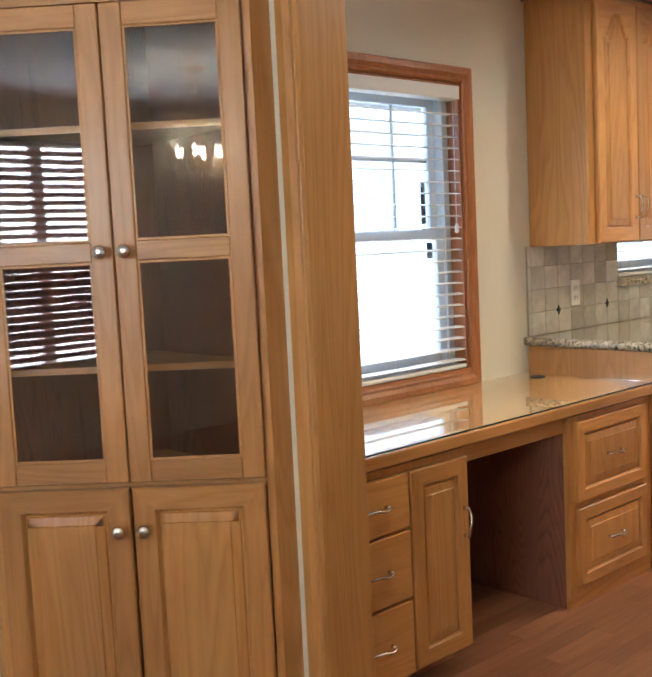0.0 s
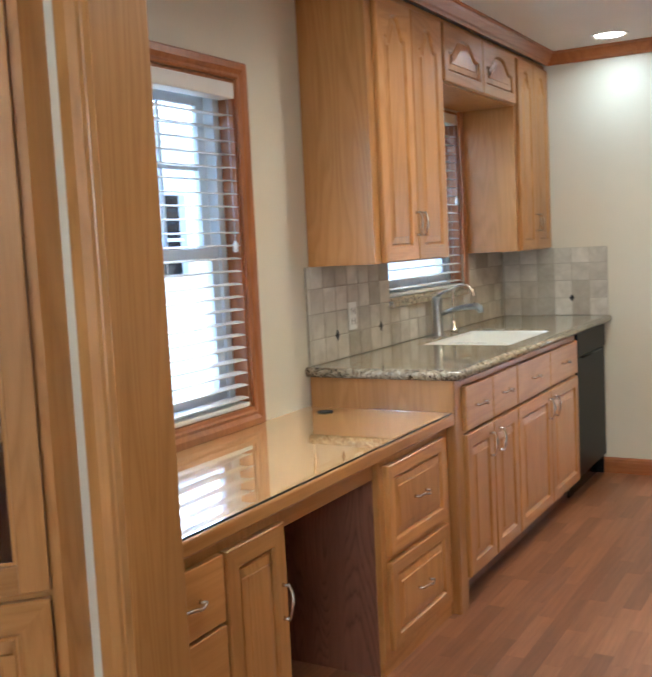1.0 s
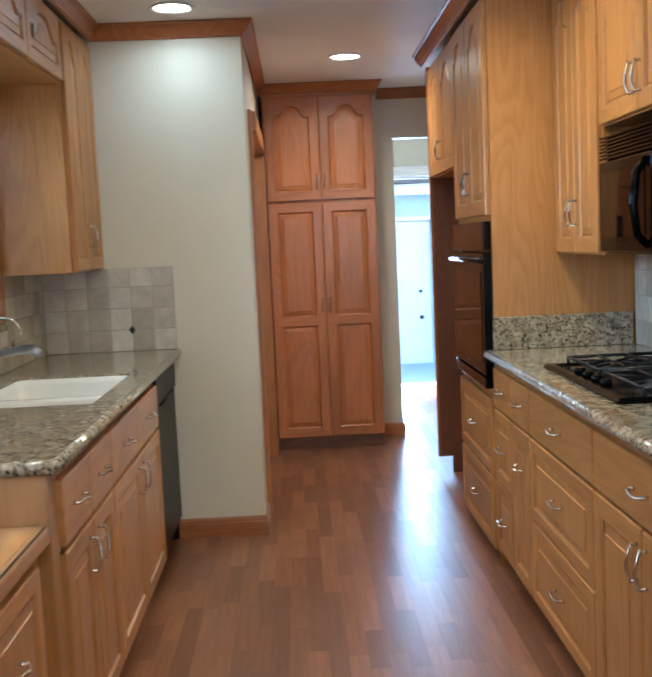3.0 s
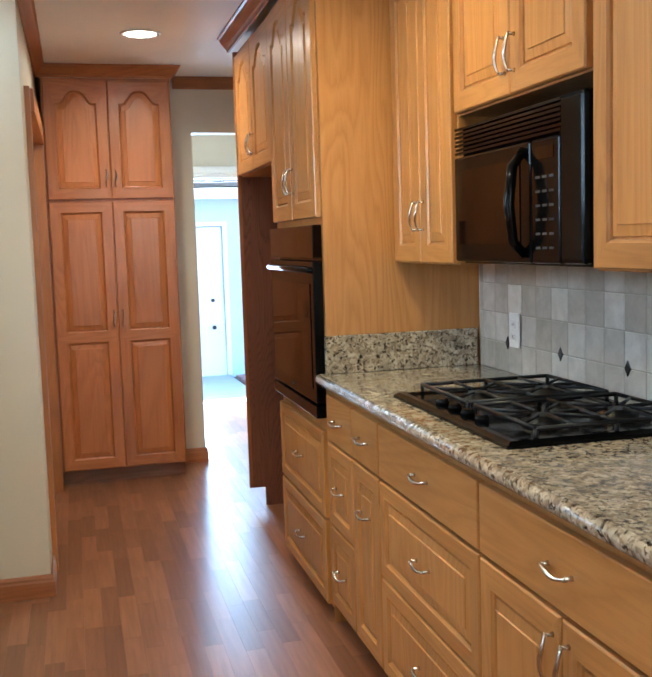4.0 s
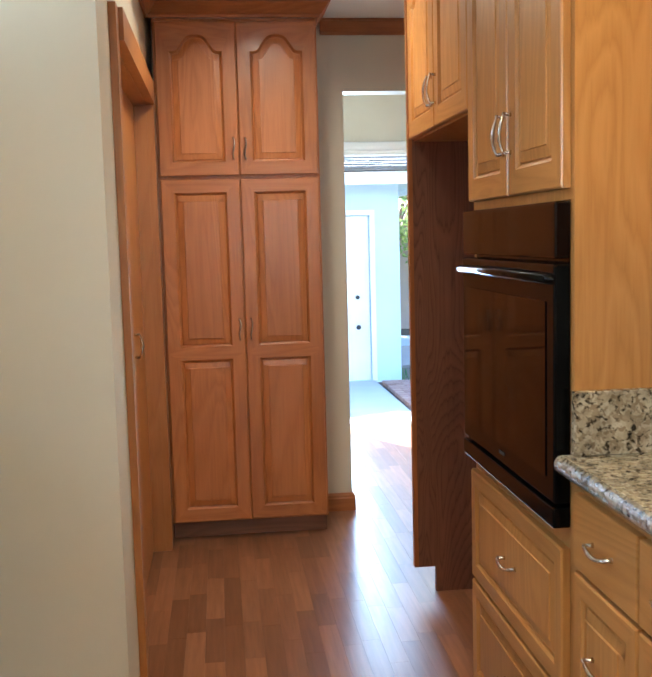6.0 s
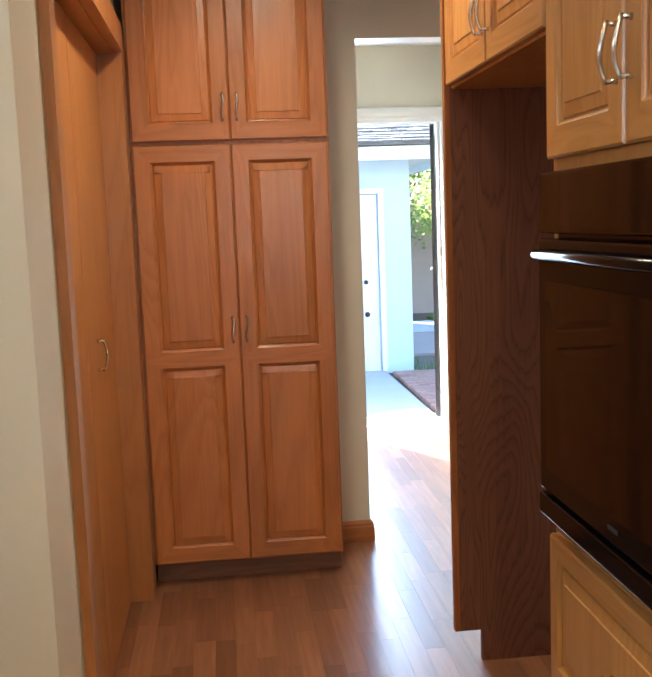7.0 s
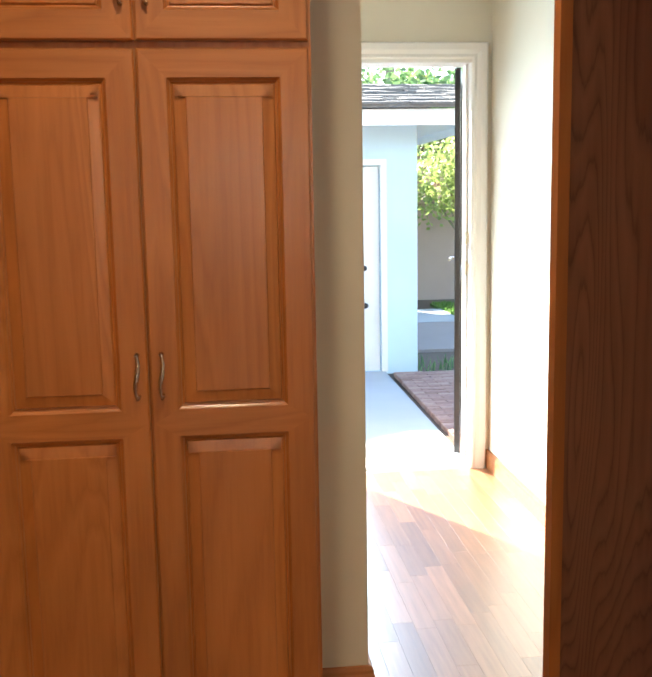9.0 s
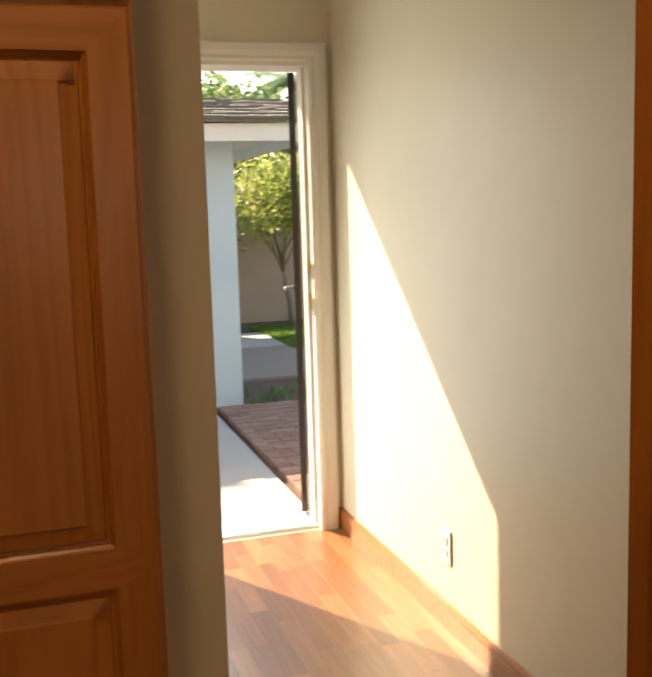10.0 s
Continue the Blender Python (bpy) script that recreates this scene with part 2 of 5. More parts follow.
def floor_material():
    """Strip laminate: each strip its own tone, oak grain along y."""
    m, nt, b = material("oak_laminate", 0.33)
    info = nt.nodes.new("ShaderNodeObjectInfo")
    geo = nt.nodes.new("ShaderNodeNewGeometry")
    add = nt.nodes.new("ShaderNodeMath")
    nt.links.new(info.outputs["Random"], add.inputs[0])
    nt.links.new(geo.outputs["Random Per Island"], add.inputs[1])
    half = nt.nodes.new("ShaderNodeMath")
    half.operation = "FRACT"
    nt.links.new(add.outputs[0], half.inputs[0])
    tc = nt.nodes.new("ShaderNodeNewGeometry")
    mp = nt.nodes.new("ShaderNodeMapping")
    mp.inputs["Scale"].default_value = (26, 1.6, 1)
    nt.links.new(tc.outputs["Position"], mp.inputs["Vector"])
    loc = nt.nodes.new("ShaderNodeCombineXYZ")
    ten = nt.nodes.new("ShaderNodeMath")
    ten.operation = "MULTIPLY"
    ten.inputs[1].default_value = 50.0
    nt.links.new(half.outputs[0], ten.inputs[0])
    nt.links.new(ten.outputs[0], loc.inputs[1])
    nt.links.new(loc.outputs[0], mp.inputs["Location"])
    base = ramp(nt, half.outputs[0], [(0.0, (0.185, 0.074, 0.032)), (0.5, (0.262, 0.108, 0.048)), (1.0, (0.350, 0.152, 0.070))])
    fine = noise_tex(nt, mp.outputs["Vector"], 2.0, 6, 0.6)
    col = mix(nt, 1.0, base, ramp(nt, fine, [(0.3, (0.72, 0.68, 0.64)), (0.7, (1.12, 1.12, 1.12))]), "MULTIPLY")
    nt.links.new(col, b.inputs["Base Color"])
    smear = noise_tex(nt, tc.outputs["Position"], 3.0, 3)
    n = nt.nodes.new("ShaderNodeMapRange")
    n.inputs["To Min"].default_value, n.inputs["To Max"].default_value = 0.31, 0.40
    nt.links.new(smear, n.inputs["Value"])
    nt.links.new(n.outputs["Result"], b.inputs["Roughness"])
    b.inputs["Specular IOR Level"].default_value = 0.8
    return m


FLOOR = floor_material()


# ---- mesh helpers ----
def part(name, bm, mat, parent=None, label="", where=None):
    """Links a bmesh as one mesh object under a thing or under a part."""
    me = bpy.data.meshes.new(name)
    bm.normal_update()
    bm.to_mesh(me)
    bm.free()
    for mm in (mat if isinstance(mat, (list, tuple)) else [mat]):
        me.materials.append(mm)
    return place(name, me, parent, label, where)


def place(name, me, parent=None, label="", where=None):
    ob = new(name, me)
    if parent is not None:
        ob.parent = parent
    if where is not None:
        ob.matrix_basis = where
    if label:
        ob["label"] = label
    return ob


def thing(name, where, label, category, group="", kind=""):
    ob = new(name)
    ob.empty_display_size = 0.1
    ob.matrix_basis = where
    return tagged(ob, label, category, group, kind)


def box(bm, x0, x1, y0, y1, z0, z1, bevel=0.0):
    x0, x1, y0, y1, z0, z1 = min(x0, x1), max(x0, x1), min(y0, y1), max(y0, y1), min(z0, z1), max(z0, z1)
    got = bmesh.ops.create_cube(bm, size=1.0, matrix=Matrix.Translation(((x0 + x1) / 2, (y0 + y1) / 2, (z0 + z1) / 2)) @ Matrix.Diagonal((x1 - x0, y1 - y0, z1 - z0, 1)))
    if bevel:
        edges = {e for v in got["verts"] for e in v.link_edges}
        bmesh.ops.bevel(bm, geom=list(edges), offset=bevel, segments=2, profile=0.5, affect="EDGES")
    return bm


def cube(*a, bevel=0.0):
    return box(bmesh.new(), *a, bevel=bevel)


def block(name, a, mat, parent=None, label="", bevel=0.0, where=None):
    return part(name, cube(*a, bevel=bevel), mat, parent, label, where)


def structure(name, bm, mat, label, category):
    return tagged(part(name, bm, mat), label, category, kind="structure")


def loops(bm, rings, close=True, cap_first=False, cap_last=True, mat_of=None):
    """Skins closed rings of points, all of one length, one after another."""
    rows = [[bm.verts.new(p) for p in ring] for ring in rings]
    n = len(rows[0])
    for a, b in zip(rows, rows[1:]):
        for i in range(n if close else n - 1):
            f = bm.faces.new((a[i], a[(i + 1) % n], b[(i + 1) % n], b[i]))
            if mat_of:
                f.material_index = mat_of(i)
    if cap_first:
        bm.faces.new(rows[0][::-1])
    if cap_last:
        bm.faces.new(rows[-1])
    return bm


def tube(points, radii, seg=8, bm=None):
    bm = bm or bmesh.new()
    pts = [Vector(p) for p in points]
    if isinstance(radii, (int, float)):
        radii = [radii] * len(pts)
    rings, side = [], None
    for i, p in enumerate(pts):
        way = (pts[min(i + 1, len(pts) - 1)] - pts[max(i - 1, 0)]).normalized()
        if side is None:
            side = way.orthogonal().normalized()
        side = (side - way * side.dot(way)).normalized()
        up = way.cross(side)
        rings.append([p + radii[i] * (math.cos(a) * side + math.sin(a) * up) for a in [k * math.tau / seg for k in range(seg)]])
    loops(bm, rings, cap_first=True)
    for f in bm.faces:
        f.smooth = len(f.verts) == 4
    return bm


def lathe(profile, seg=20, bm=None, at=(0, 0, 0)):
    """Turns a profile of (radius, height) round the z axis."""
    bm = bm or bmesh.new()
    o = Vector(at)
    loops(bm, [[o + Vector((r * math.cos(k * math.tau / seg), r * math.sin(k * math.tau / seg), z)) for k in range(seg)] for r, z in profile], cap_first=True)
    for f in bm.faces:
        f.smooth = len(f.verts) == 4
    return bm


def sweep(profile, path, bm=None):
    """A moulding: a profile of (out, up) carried along a level path of (x, y), mitred; out is to the right of the way."""
    bm = bm or bmesh.new()
    pts = [Vector((*p[:2], 0)) for p in path]
    rings = []
    for i, p in enumerate(pts):
        a = (pts[i] - pts[i - 1]).normalized() if i else (pts[1] - pts[0]).normalized()
        b = (pts[i + 1] - pts[i]).normalized() if i + 1 < len(pts) else a
        na, nb = Vector((a.y, -a.x, 0)), Vector((b.y, -b.x, 0))
        miter = (na + nb) / max(0.2, 1 + na.dot(nb))
        rings.append([p + miter * o + Vector((0, 0, u)) for o, u in profile])
    loops(bm, rings, cap_first=True)
    bmesh.ops.recalc_face_normals(bm, faces=bm.faces[:])
    return bm


# ---- cabinet joinery; every unit faces -y in its own frame ----
def outline(w, h, edge, arch=0.0):
    """The opening of a door: 20 points counter-clockwise from the lower left; arch lifts a cathedral top."""
    x0, x1, z0, z1 = edge, w - edge, edge, h - edge
    pts = [(x0, z0), ((x0 + x1) / 2, z0), (x1, z0), (x1, (z0 + z1) / 2)]
    top = []
    for k in range(15):
        s = k / 14
        x = x1 + (x0 - x1) * s
        d = abs(s - 0.5) * 2
        lift = 0.0 if d > 0.78 else arch * (0.5 + 0.5 * math.cos(math.pi * (d / 0.78) ** 1.75))
        top.append((x, z1 - arch + lift))
    return pts + top + [(x0, (z0 + z1) / 2)]


def shrink(pts, by):
    out, n = [], len(pts)
    for i in range(n):
        a, p, b = Vector(pts[i - 1]), Vector(pts[i]), Vector(pts[(i + 1) % n])
        d1, d2 = (p - a).normalized(), (b - p).normalized()
        n1, n2 = Vector((-d1.y, d1.x)), Vector((-d2.y, d2.x))
        out.append(tuple(p + (n1 + n2) / max(0.45, 1 + n1.dot(n2)) * by))
    return out


DOOR_MESHES = {}
CABINET_WOOD = {"now": (WOOD_Z, WOOD_X)}


def door_frame_mesh(w, h, edge, arch, t=0.02, panels=1, split=0.47):
    """Frame of stiles and rails, and the raised panels that sit in it, as shared meshes."""
    mats = CABINET_WOOD["now"]
    key = (round(w, 3), round(h, 3), edge, arch, panels, mats[0].name)
    if key in DOOR_MESHES:
        return DOOR_MESHES[key]
    bm = bmesh.new()
    if panels == 1:
        spans = [(0.0, h)]
    else:
        mid = h * split
        spans = [(0.0, mid + edge * 0.5), (mid - edge * 0.5, h)]
    panel_meshes = []
    for k, (za, zb) in enumerate(spans):
        hh = zb - za
        o = [(x, z + za) for x, z in outline(w, hh, edge, arch if k == len(spans) - 1 else 0.0)]
        n = len(o)
        rim_lo = 0.0 if k == 0 else za + edge * 0.5
        rim_hi = h if k == len(spans) - 1 else zb - edge * 0.5

        def rim(inset):
            r = []
            for i, (x, z) in enumerate(o):
                lo = rim_lo + (inset if k == 0 else 0)
                hi = rim_hi - (inset if k == len(spans) - 1 else 0)
                if i == 0 or i == 2:
                    r.append((inset if i == 0 else w - inset, lo))
                elif i == 1:
                    r.append((x, lo))
                elif i in (3, n - 1):
                    r.append((w - inset if i == 3 else inset, z))
                elif i == 4 or i == n - 2:
                    r.append((w - inset if i == 4 else inset, hi))
                else:
                    r.append((x, hi))
            return r

        def at(pts, y):
            return [(x, y, z) for x, z in pts]

        def grain(i):
            return 1 if i in (0, 1) or 4 <= i <= n - 3 else 0

        rings = [at(rim(0.0), 0.0), at(rim(0.0), -t + 0.004), at(rim(0.004), -t), at(o, -t), at(shrink(o, 0.002), -t + 0.003), at(shrink(o, 0.006), -t + 0.006), at(shrink(o, 0.008), -t + 0.0135)]
        loops(bm, rings, cap_last=False, mat_of=grain)
        pm = bmesh.new()
        q = shrink(o, 0.006)
        rings = [at(q, -t + 0.011), at(shrink(q, 0.005), -t + 0.0125), at(shrink(q, 0.008), -t + 0.0072), at(shrink(q, 0.031), -t + 0.0040), at(shrink(q, 0.033), -t + 0.0010)]
        loops(pm, rings)
        panel_meshes.append(pm)
    made = []
    for name, b, slots in [("door_frame", bm, mats)] + [("door_panel", p, mats[:1]) for p in panel_meshes]:
        bmesh.ops.recalc_face_normals(b, faces=b.faces[:])
        me = bpy.data.meshes.new(name)
        b.to_mesh(me)
        b.free()
        for mm in slots:
            me.materials.append(mm)
        made.append(me)
    for me in made:
        if sum(p.normal.y * p.area for p in me.polygons) > 0:
            me.flip_normals()
    DOOR_MESHES[key] = made
    return made


def pull_mesh(length=0.096, bow=0.028):
    """A bowed bar pull with flared feet, lying along x, standing out to -y."""
    bm = bmesh.new()
    pts, rad = [], []
    for k in range(13):
        s = -1 + 2 * k / 12
        pts.append((s * length / 2, -0.016 - (bow - 0.016) * (1 - s * s), -0.004 * math.sin(math.pi * s)))
        rad.append(0.0032 + 0.0022 * (1 - abs(s)) + 0.0012 * (abs(s) > 0.9))
    tube(pts, rad, 8, bm)
    for s in (-1, 1):
        tube([(s * length * 0.46, 0, 0), (s * length * 0.46, -0.006, 0), (s * length * 0.475, -0.018, 0)], [0.006, 0.0042, 0.0042], 8, bm)
    me = bpy.data.meshes.new("pull")
    bm.to_mesh(me)
    bm.free()
    me.materials.append(NICKEL)
    return me


PULL = pull_mesh()


def knob_mesh():
    bm = lathe([(0.007, 0), (0.006, 0.012), (0.016, 0.02), (0.018, 0.026), (0.014, 0.033), (0.004, 0.035)], 20)
    bmesh.ops.transform(bm, matrix=Matrix.Rotation(radians(90), 4, "X"), verts=bm.verts[:])
    me = bpy.data.meshes.new("knob")
    bm.to_mesh(me)
    bm.free()
    me.materials.append(NICKEL)
    return me


KNOB = knob_mesh()
T = 0.02


def door(cab, u, z, w, h, edge=0.055, arch=0.0, panels=1, split=0.47, pull=None, front=0.0):
    """A frame-and-panel door with its pull; pull is (u, z, turned) inside the door."""
    g = 0.0015
    meshes = door_frame_mesh(w - 2 * g, h - 2 * g, edge, arch, T, panels, split)
    ob = place("door", meshes[0], cab, where=pose(u + g, front - 0.001, z + g))
    for me in meshes[1:]:
        place("door_panel", me, ob)
    if pull:
        place("pull", PULL, ob, "brushed nickel bow pull", pose(pull[0], -T, pull[1], 0, 90 if pull[2] else 0, 0))
    return ob


def drawer(cab, u, z, w, h, raised=True, front=0.0, pull=True):
    g = 0.0015
    if raised:
        me = door_frame_mesh(w - 2 * g, h - 2 * g, min(0.042, h * 0.2), 0.0)
        ob = place("drawer_front", me[0], cab, where=pose(u + g, front - 0.001, z + g))
        place("drawer_panel", me[1], ob)
    else:
        ob = block("drawer_front", (g, w - g, -T, 0, g, h - g), WOOD_X, cab, bevel=0.004, where=pose(u, front - 0.001, z))
    if pull:
        place("pull", PULL, ob, "brushed nickel bow pull", pose(w / 2, -T, h / 2))
    return ob


def carcass(cab, w, d, z0, z1, kick=True, left=True, right=True):
    """The box of a unit with its face frame; a toe kick below when it stands on the floor."""
    bm = bmesh.new()
    box(bm, 0, w, 0.0, d, z0, z1)
    part("body", bm, CABINET_WOOD["now"][0], cab)
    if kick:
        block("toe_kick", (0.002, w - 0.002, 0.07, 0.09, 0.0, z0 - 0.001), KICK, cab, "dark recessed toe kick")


# ---- structure ----
CEIL_Z = 2.40


def wall_with_holes(bm, axis, at0, at1, a0, a1, z0, z1, holes):
    """Boxes round rectangular openings (a, b, low, high) in a wall that runs along the given axis."""
    def put(p, q, lo, hi):
        if q - p > 1e-4 and hi - lo > 1e-4:
            box(bm, *((at0, at1, p, q) if axis == "y" else (p, q, at0, at1)), lo, hi)
    edge = a0
    for p, q, lo, hi in sorted(holes):
        put(edge, p, z0, z1)
        put(p, q, z0, lo)
        put(p, q, hi, z1)
        edge = q
    put(edge, a1, z0, z1)
    return bm


WIN_A = (-1.25, -0.405, 0.815, 1.962)
WIN_B = (0.735, 1.655, 1.115, 2.045)
DIN_WIN = (1.40, 2.68, 0.58, 2.16)
structure("wall_west", wall_with_holes(bmesh.new(), "y", -0.15, 0.0, -6.2, 6.65, -0.3, CEIL_Z + 0.2, [WIN_A, WIN_B]), WALL, "cream painted kitchen wall with two window openings", "wall")
structure("wall_partition", cube(0.0, 0.682, -1.84, -1.72, 0.0, CEIL_Z), WALL, "short cream wall between dining room and kitchen", "wall")
structure("wall_partition_header", cube(0.682, 2.58, -1.84, -1.72, 2.12, CEIL_Z), WALL, "wall over the wide cased opening", "wall")
structure("wall_sink_return", cube(0.0, 1.0, 2.29, 2.41, 0.0, CEIL_Z), WALL, "pale painted return wall beside the dishwasher", "wall")
structure("wall_hall", wall_with_holes(bmesh.new(), "y", 0.88, 1.0, 2.41, 4.65, 0.0, CEIL_Z, [(2.64, 3.96, 0.0, 1.95)]), WALL, "wall with a wooden door beside the pantry", "wall")
structure("wall_pantry_back", wall_with_holes(bmesh.new(), "x", 4.43, 4.55, 1.0, 2.83, 0.0, CEIL_Z, [(1.905, 2.83, 0.0, 2.068)]), WALL, "cream wall with an open passage to the laundry room", "wall")
structure("wall_east", cube(2.58, 2.95, -1.84, 3.30, 0.0, CEIL_Z), WALL, "kitchen wall behind the cooktop cabinets", "wall")
structure("wall_laundry_east", cube(2.83, 2.95, 3.30, 6.5, 0.0, CEIL_Z), WALL, "cream laundry room wall with a patch of sun", "wall")
structure("wall_laundry_west", cube(0.88, 1.0, 4.65, 6.5, 0.0, CEIL_Z), WALL, "cream laundry room side wall", "wall")
structure("wall_laundry_north", wall_with_holes(bmesh.new(), "x", 6.5, 6.65, 0.0, 2.95, -0.3, CEIL_Z + 0.2, [(1.955, 2.735, 0.0, 1.955)]), WALL, "laundry room outer wall with the garden doorway", "wall")
structure("wall_dining_south", wall_with_holes(bmesh.new(), "x", -6.2, -6.05, 0.0, 6.0, 0.0, CEIL_Z, [DIN_WIN]), WALL, "cream dining room wall with a wide window", "wall")
structure("wall_dining_east", cube(6.0, 6.15, -6.2, -1.72, 0.0, CEIL_Z), WALL, "cream dining room side wall", "wall")
structure("wall_dining_north", cube(2.95, 6.0, -1.84, -1.72, 0.0, CEIL_Z), WALL, "cream dining room wall beside the opening", "wall")
structure("ceiling", cube(-0.15, 6.15, -6.2, 6.65, CEIL_Z, CEIL_Z + 0.15), CEIL, "off-white painted ceiling", "ceiling")
structure("eave_west", cube(-1.25, -0.15, -6.6, 7.4, 2.44, 2.56), WHITE, "white roof overhang outside the windows", "eave")
structure("eave_north", cube(-1.25, 3.6, 6.65, 7.33, 2.44, 2.56), WHITE, "white roof overhang outside the garden door", "eave")
structure("floor", cube(-0.15, 6.15, -6.2, 6.65, -0.3, -0.008), SOIL, "floor slab under the laminate", "floor")

CROWN = [(0.0, 0.0), (0.010, 0.0), (0.014, 0.012), (0.022, 0.018), (0.042, 0.044), (0.048, 0.056), (0.058, 0.060), (0.058, 0.068), (0.0, 0.068)]
CZ = CEIL_Z - 0.069


def crown(name, path, mat, label):
    bm = sweep(CROWN, path)
    bmesh.ops.translate(bm, verts=bm.verts[:], vec=(0, 0, CZ))
    return structure(name, bm, mat, label, "moulding")


crown("trim_crown_west", [(0.002, 0.028), (0.312, 0.028), (0.312, 2.288), (1.002, 2.288), (1.002, 4.06)], TRIM_Y, "stained wooden crown moulding under the ceiling")
crown("trim_crown_passage", [(1.80, 4.428), (2.828, 4.428)], TRIM_X, "stained wooden crown moulding over the passage")
crown("trim_crown_east", [(1.970, 3.293), (1.970, 1.653), (2.248, 1.653), (2.248, -1.2)], TRIM_Y, "stained wooden crown moulding on the tall cabinets")

BASE = [(0.0, 0.0), (0.014, 0.0), (0.014, 0.062), (0.011, 0.070), (0.011, 0.078), (0.006, 0.088), (0.0, 0.090)]


def baseboard(path, label="stained wooden baseboard with a moulded top"):
    return structure("baseboard", sweep(BASE, path), TRIM_X, label, "baseboard")


baseboard([(0.575, 2.288), (1.002, 2.288), (1.002, 2.53)])
baseboard([(1.75, 4.428), (1.907, 4.428), (1.907, 4.552)])
baseboard([(2.735 + 0.075, 6.498), (2.828, 6.498), (2.828, 3.32)])
baseboard([(1.002, 6.498), (1.878, 6.498)])


def casing_profile(w=0.062, t=0.018):
    return [(0, 0), (0, t * 0.55), (w * 0.12, t * 0.8), (w * 0.3, t * 0.62), (w * 0.55, t), (w * 0.9, t), (w, t * 0.7), (w, 0)]


def casing(name, frame_of, a0, a1, z0, z1, mats, w=0.062, t=0.018, sill=False, label="", bottom=False):
    """Moulded trim round an opening. frame_of(a, out, z) gives the world place; one piece for each side."""
    prof = casing_profile(w, t)
    bm = bmesh.new()

    def strip(points):
        rows = [[bm.verts.new(frame_of(*p)) for p in ring] for ring in points]
        n = len(prof)
        for a, b in zip(rows, rows[1:]):
            for i in range(n):
                bm.faces.new((a[i], a[(i + 1) % n], b[(i + 1) % n], b[i]))
        bm.faces.new(rows[0][::-1])
        bm.faces.new(rows[-1])
    strip([[(a0 - o, u, z0 - (o if bottom else 0)) for o, u in prof], [(a0 - o, u, z1 + o) for o, u in prof]])
    strip([[(a1 + o, u, z0 - (o if bottom else 0)) for o, u in prof], [(a1 + o, u, z1 + o) for o, u in prof]])
    strip([[(a0 - o, u, z1 + o) for o, u in prof], [(a1 + o, u, z1 + o) for o, u in prof]])
    if bottom:
        strip([[(a0 - o, u, z0 - o) for o, u in prof], [(a1 + o, u, z0 - o) for o, u in prof]])
    bmesh.ops.recalc_face_normals(bm, faces=bm.faces[:])
    return bm


def west(a, out, z):
    return (0.001 + out, a, z)


# cased opening between dining room and kitchen
bm = bmesh.new()
loops(bm, [[(0.684 - o, -1.841 - u, z) for o, u in casing_profile(0.075, 0.02)] for z in (0.0, 2.12)], cap_first=True)
bmesh.ops.recalc_face_normals(bm, faces=bm.faces[:])
structure("trim_opening_casing", bm, WOOD_Z, "oak casing on the dining room side of the opening", "casing")
structure("trim_opening_jamb", cube(0.684, 0.702, -1.862, -1.700, 0.0, 2.12, bevel=0.002), WOOD_Z, "flat oak jamb lining the cased opening", "casing")


# ---- windows with blinds on the west wall ----
def window(name, hole, label, grid, stool):
    y0, y1, z0, z1 = hole
    win = thing(name, pose(0, y0, z0), label, "window", kind="structure")
    w, h = y1 - y0, z1 - z0
    bm = bmesh.new()
    for a in ((-0.135, -0.06, 0.0, 0.045, 0, h), (-0.135, -0.06, w - 0.045, w, 0, h), (-0.135, -0.06, 0.045, w - 0.045, 0, 0.045), (-0.135, -0.06, 0.045, w - 0.045, h - 0.045, h)):
        box(bm, *a, bevel=0.003)
    part("window_frame", bm, VINYL, win, "white vinyl window frame")
    mid = h * 0.485
    for k, (lo, hi, x) in enumerate(((0.045, mid + 0.02, -0.085), (mid - 0.02, h - 0.045, -0.115))):
        bm = bmesh.new()
        for a in ((0.045, 0.085, lo, hi), (w - 0.085, w - 0.045, lo, hi), (0.085, w - 0.085, lo, lo + 0.04), (0.085, w - 0.085, hi - 0.04, hi)):
            box(bm, x - 0.014, x + 0.014, *a, bevel=0.002)
        if k and grid:
            for s in (1 / 3, 2 / 3):
                box(bm, x - 0.006, x + 0.006, w * s - 0.007, w * s + 0.007, lo + 0.04, hi - 0.04)
            zz = (lo + hi) / 2 + 0.03
            box(bm, x - 0.005, x + 0.005, 0.085, w - 0.085, zz - 0.007, zz + 0.007)
        sash = part("sash", bm, VINYL, win)
        pane = block("pane", (x - 0.003, x + 0.003, 0.08, w - 0.08, lo + 0.035, hi - 0.035), CLEAR, sash)
        pane.visible_shadow = False
    lining = bmesh.new()
    for a in ((-0.06, 0.0, -0.004, 0.012, 0, h), (-0.06, 0.0, w - 0.012, w + 0.004, 0, h), (-0.06, 0.0, 0.012, w - 0.012, h - 0.012, h + 0.004)):
        box(lining, *a)
    part("lining", lining, TRIM_Z, win)
    if stool:
        block("stool", (-0.06, 0.012, 0.0, w, -0.004, 0.012), stool, win)
    return win


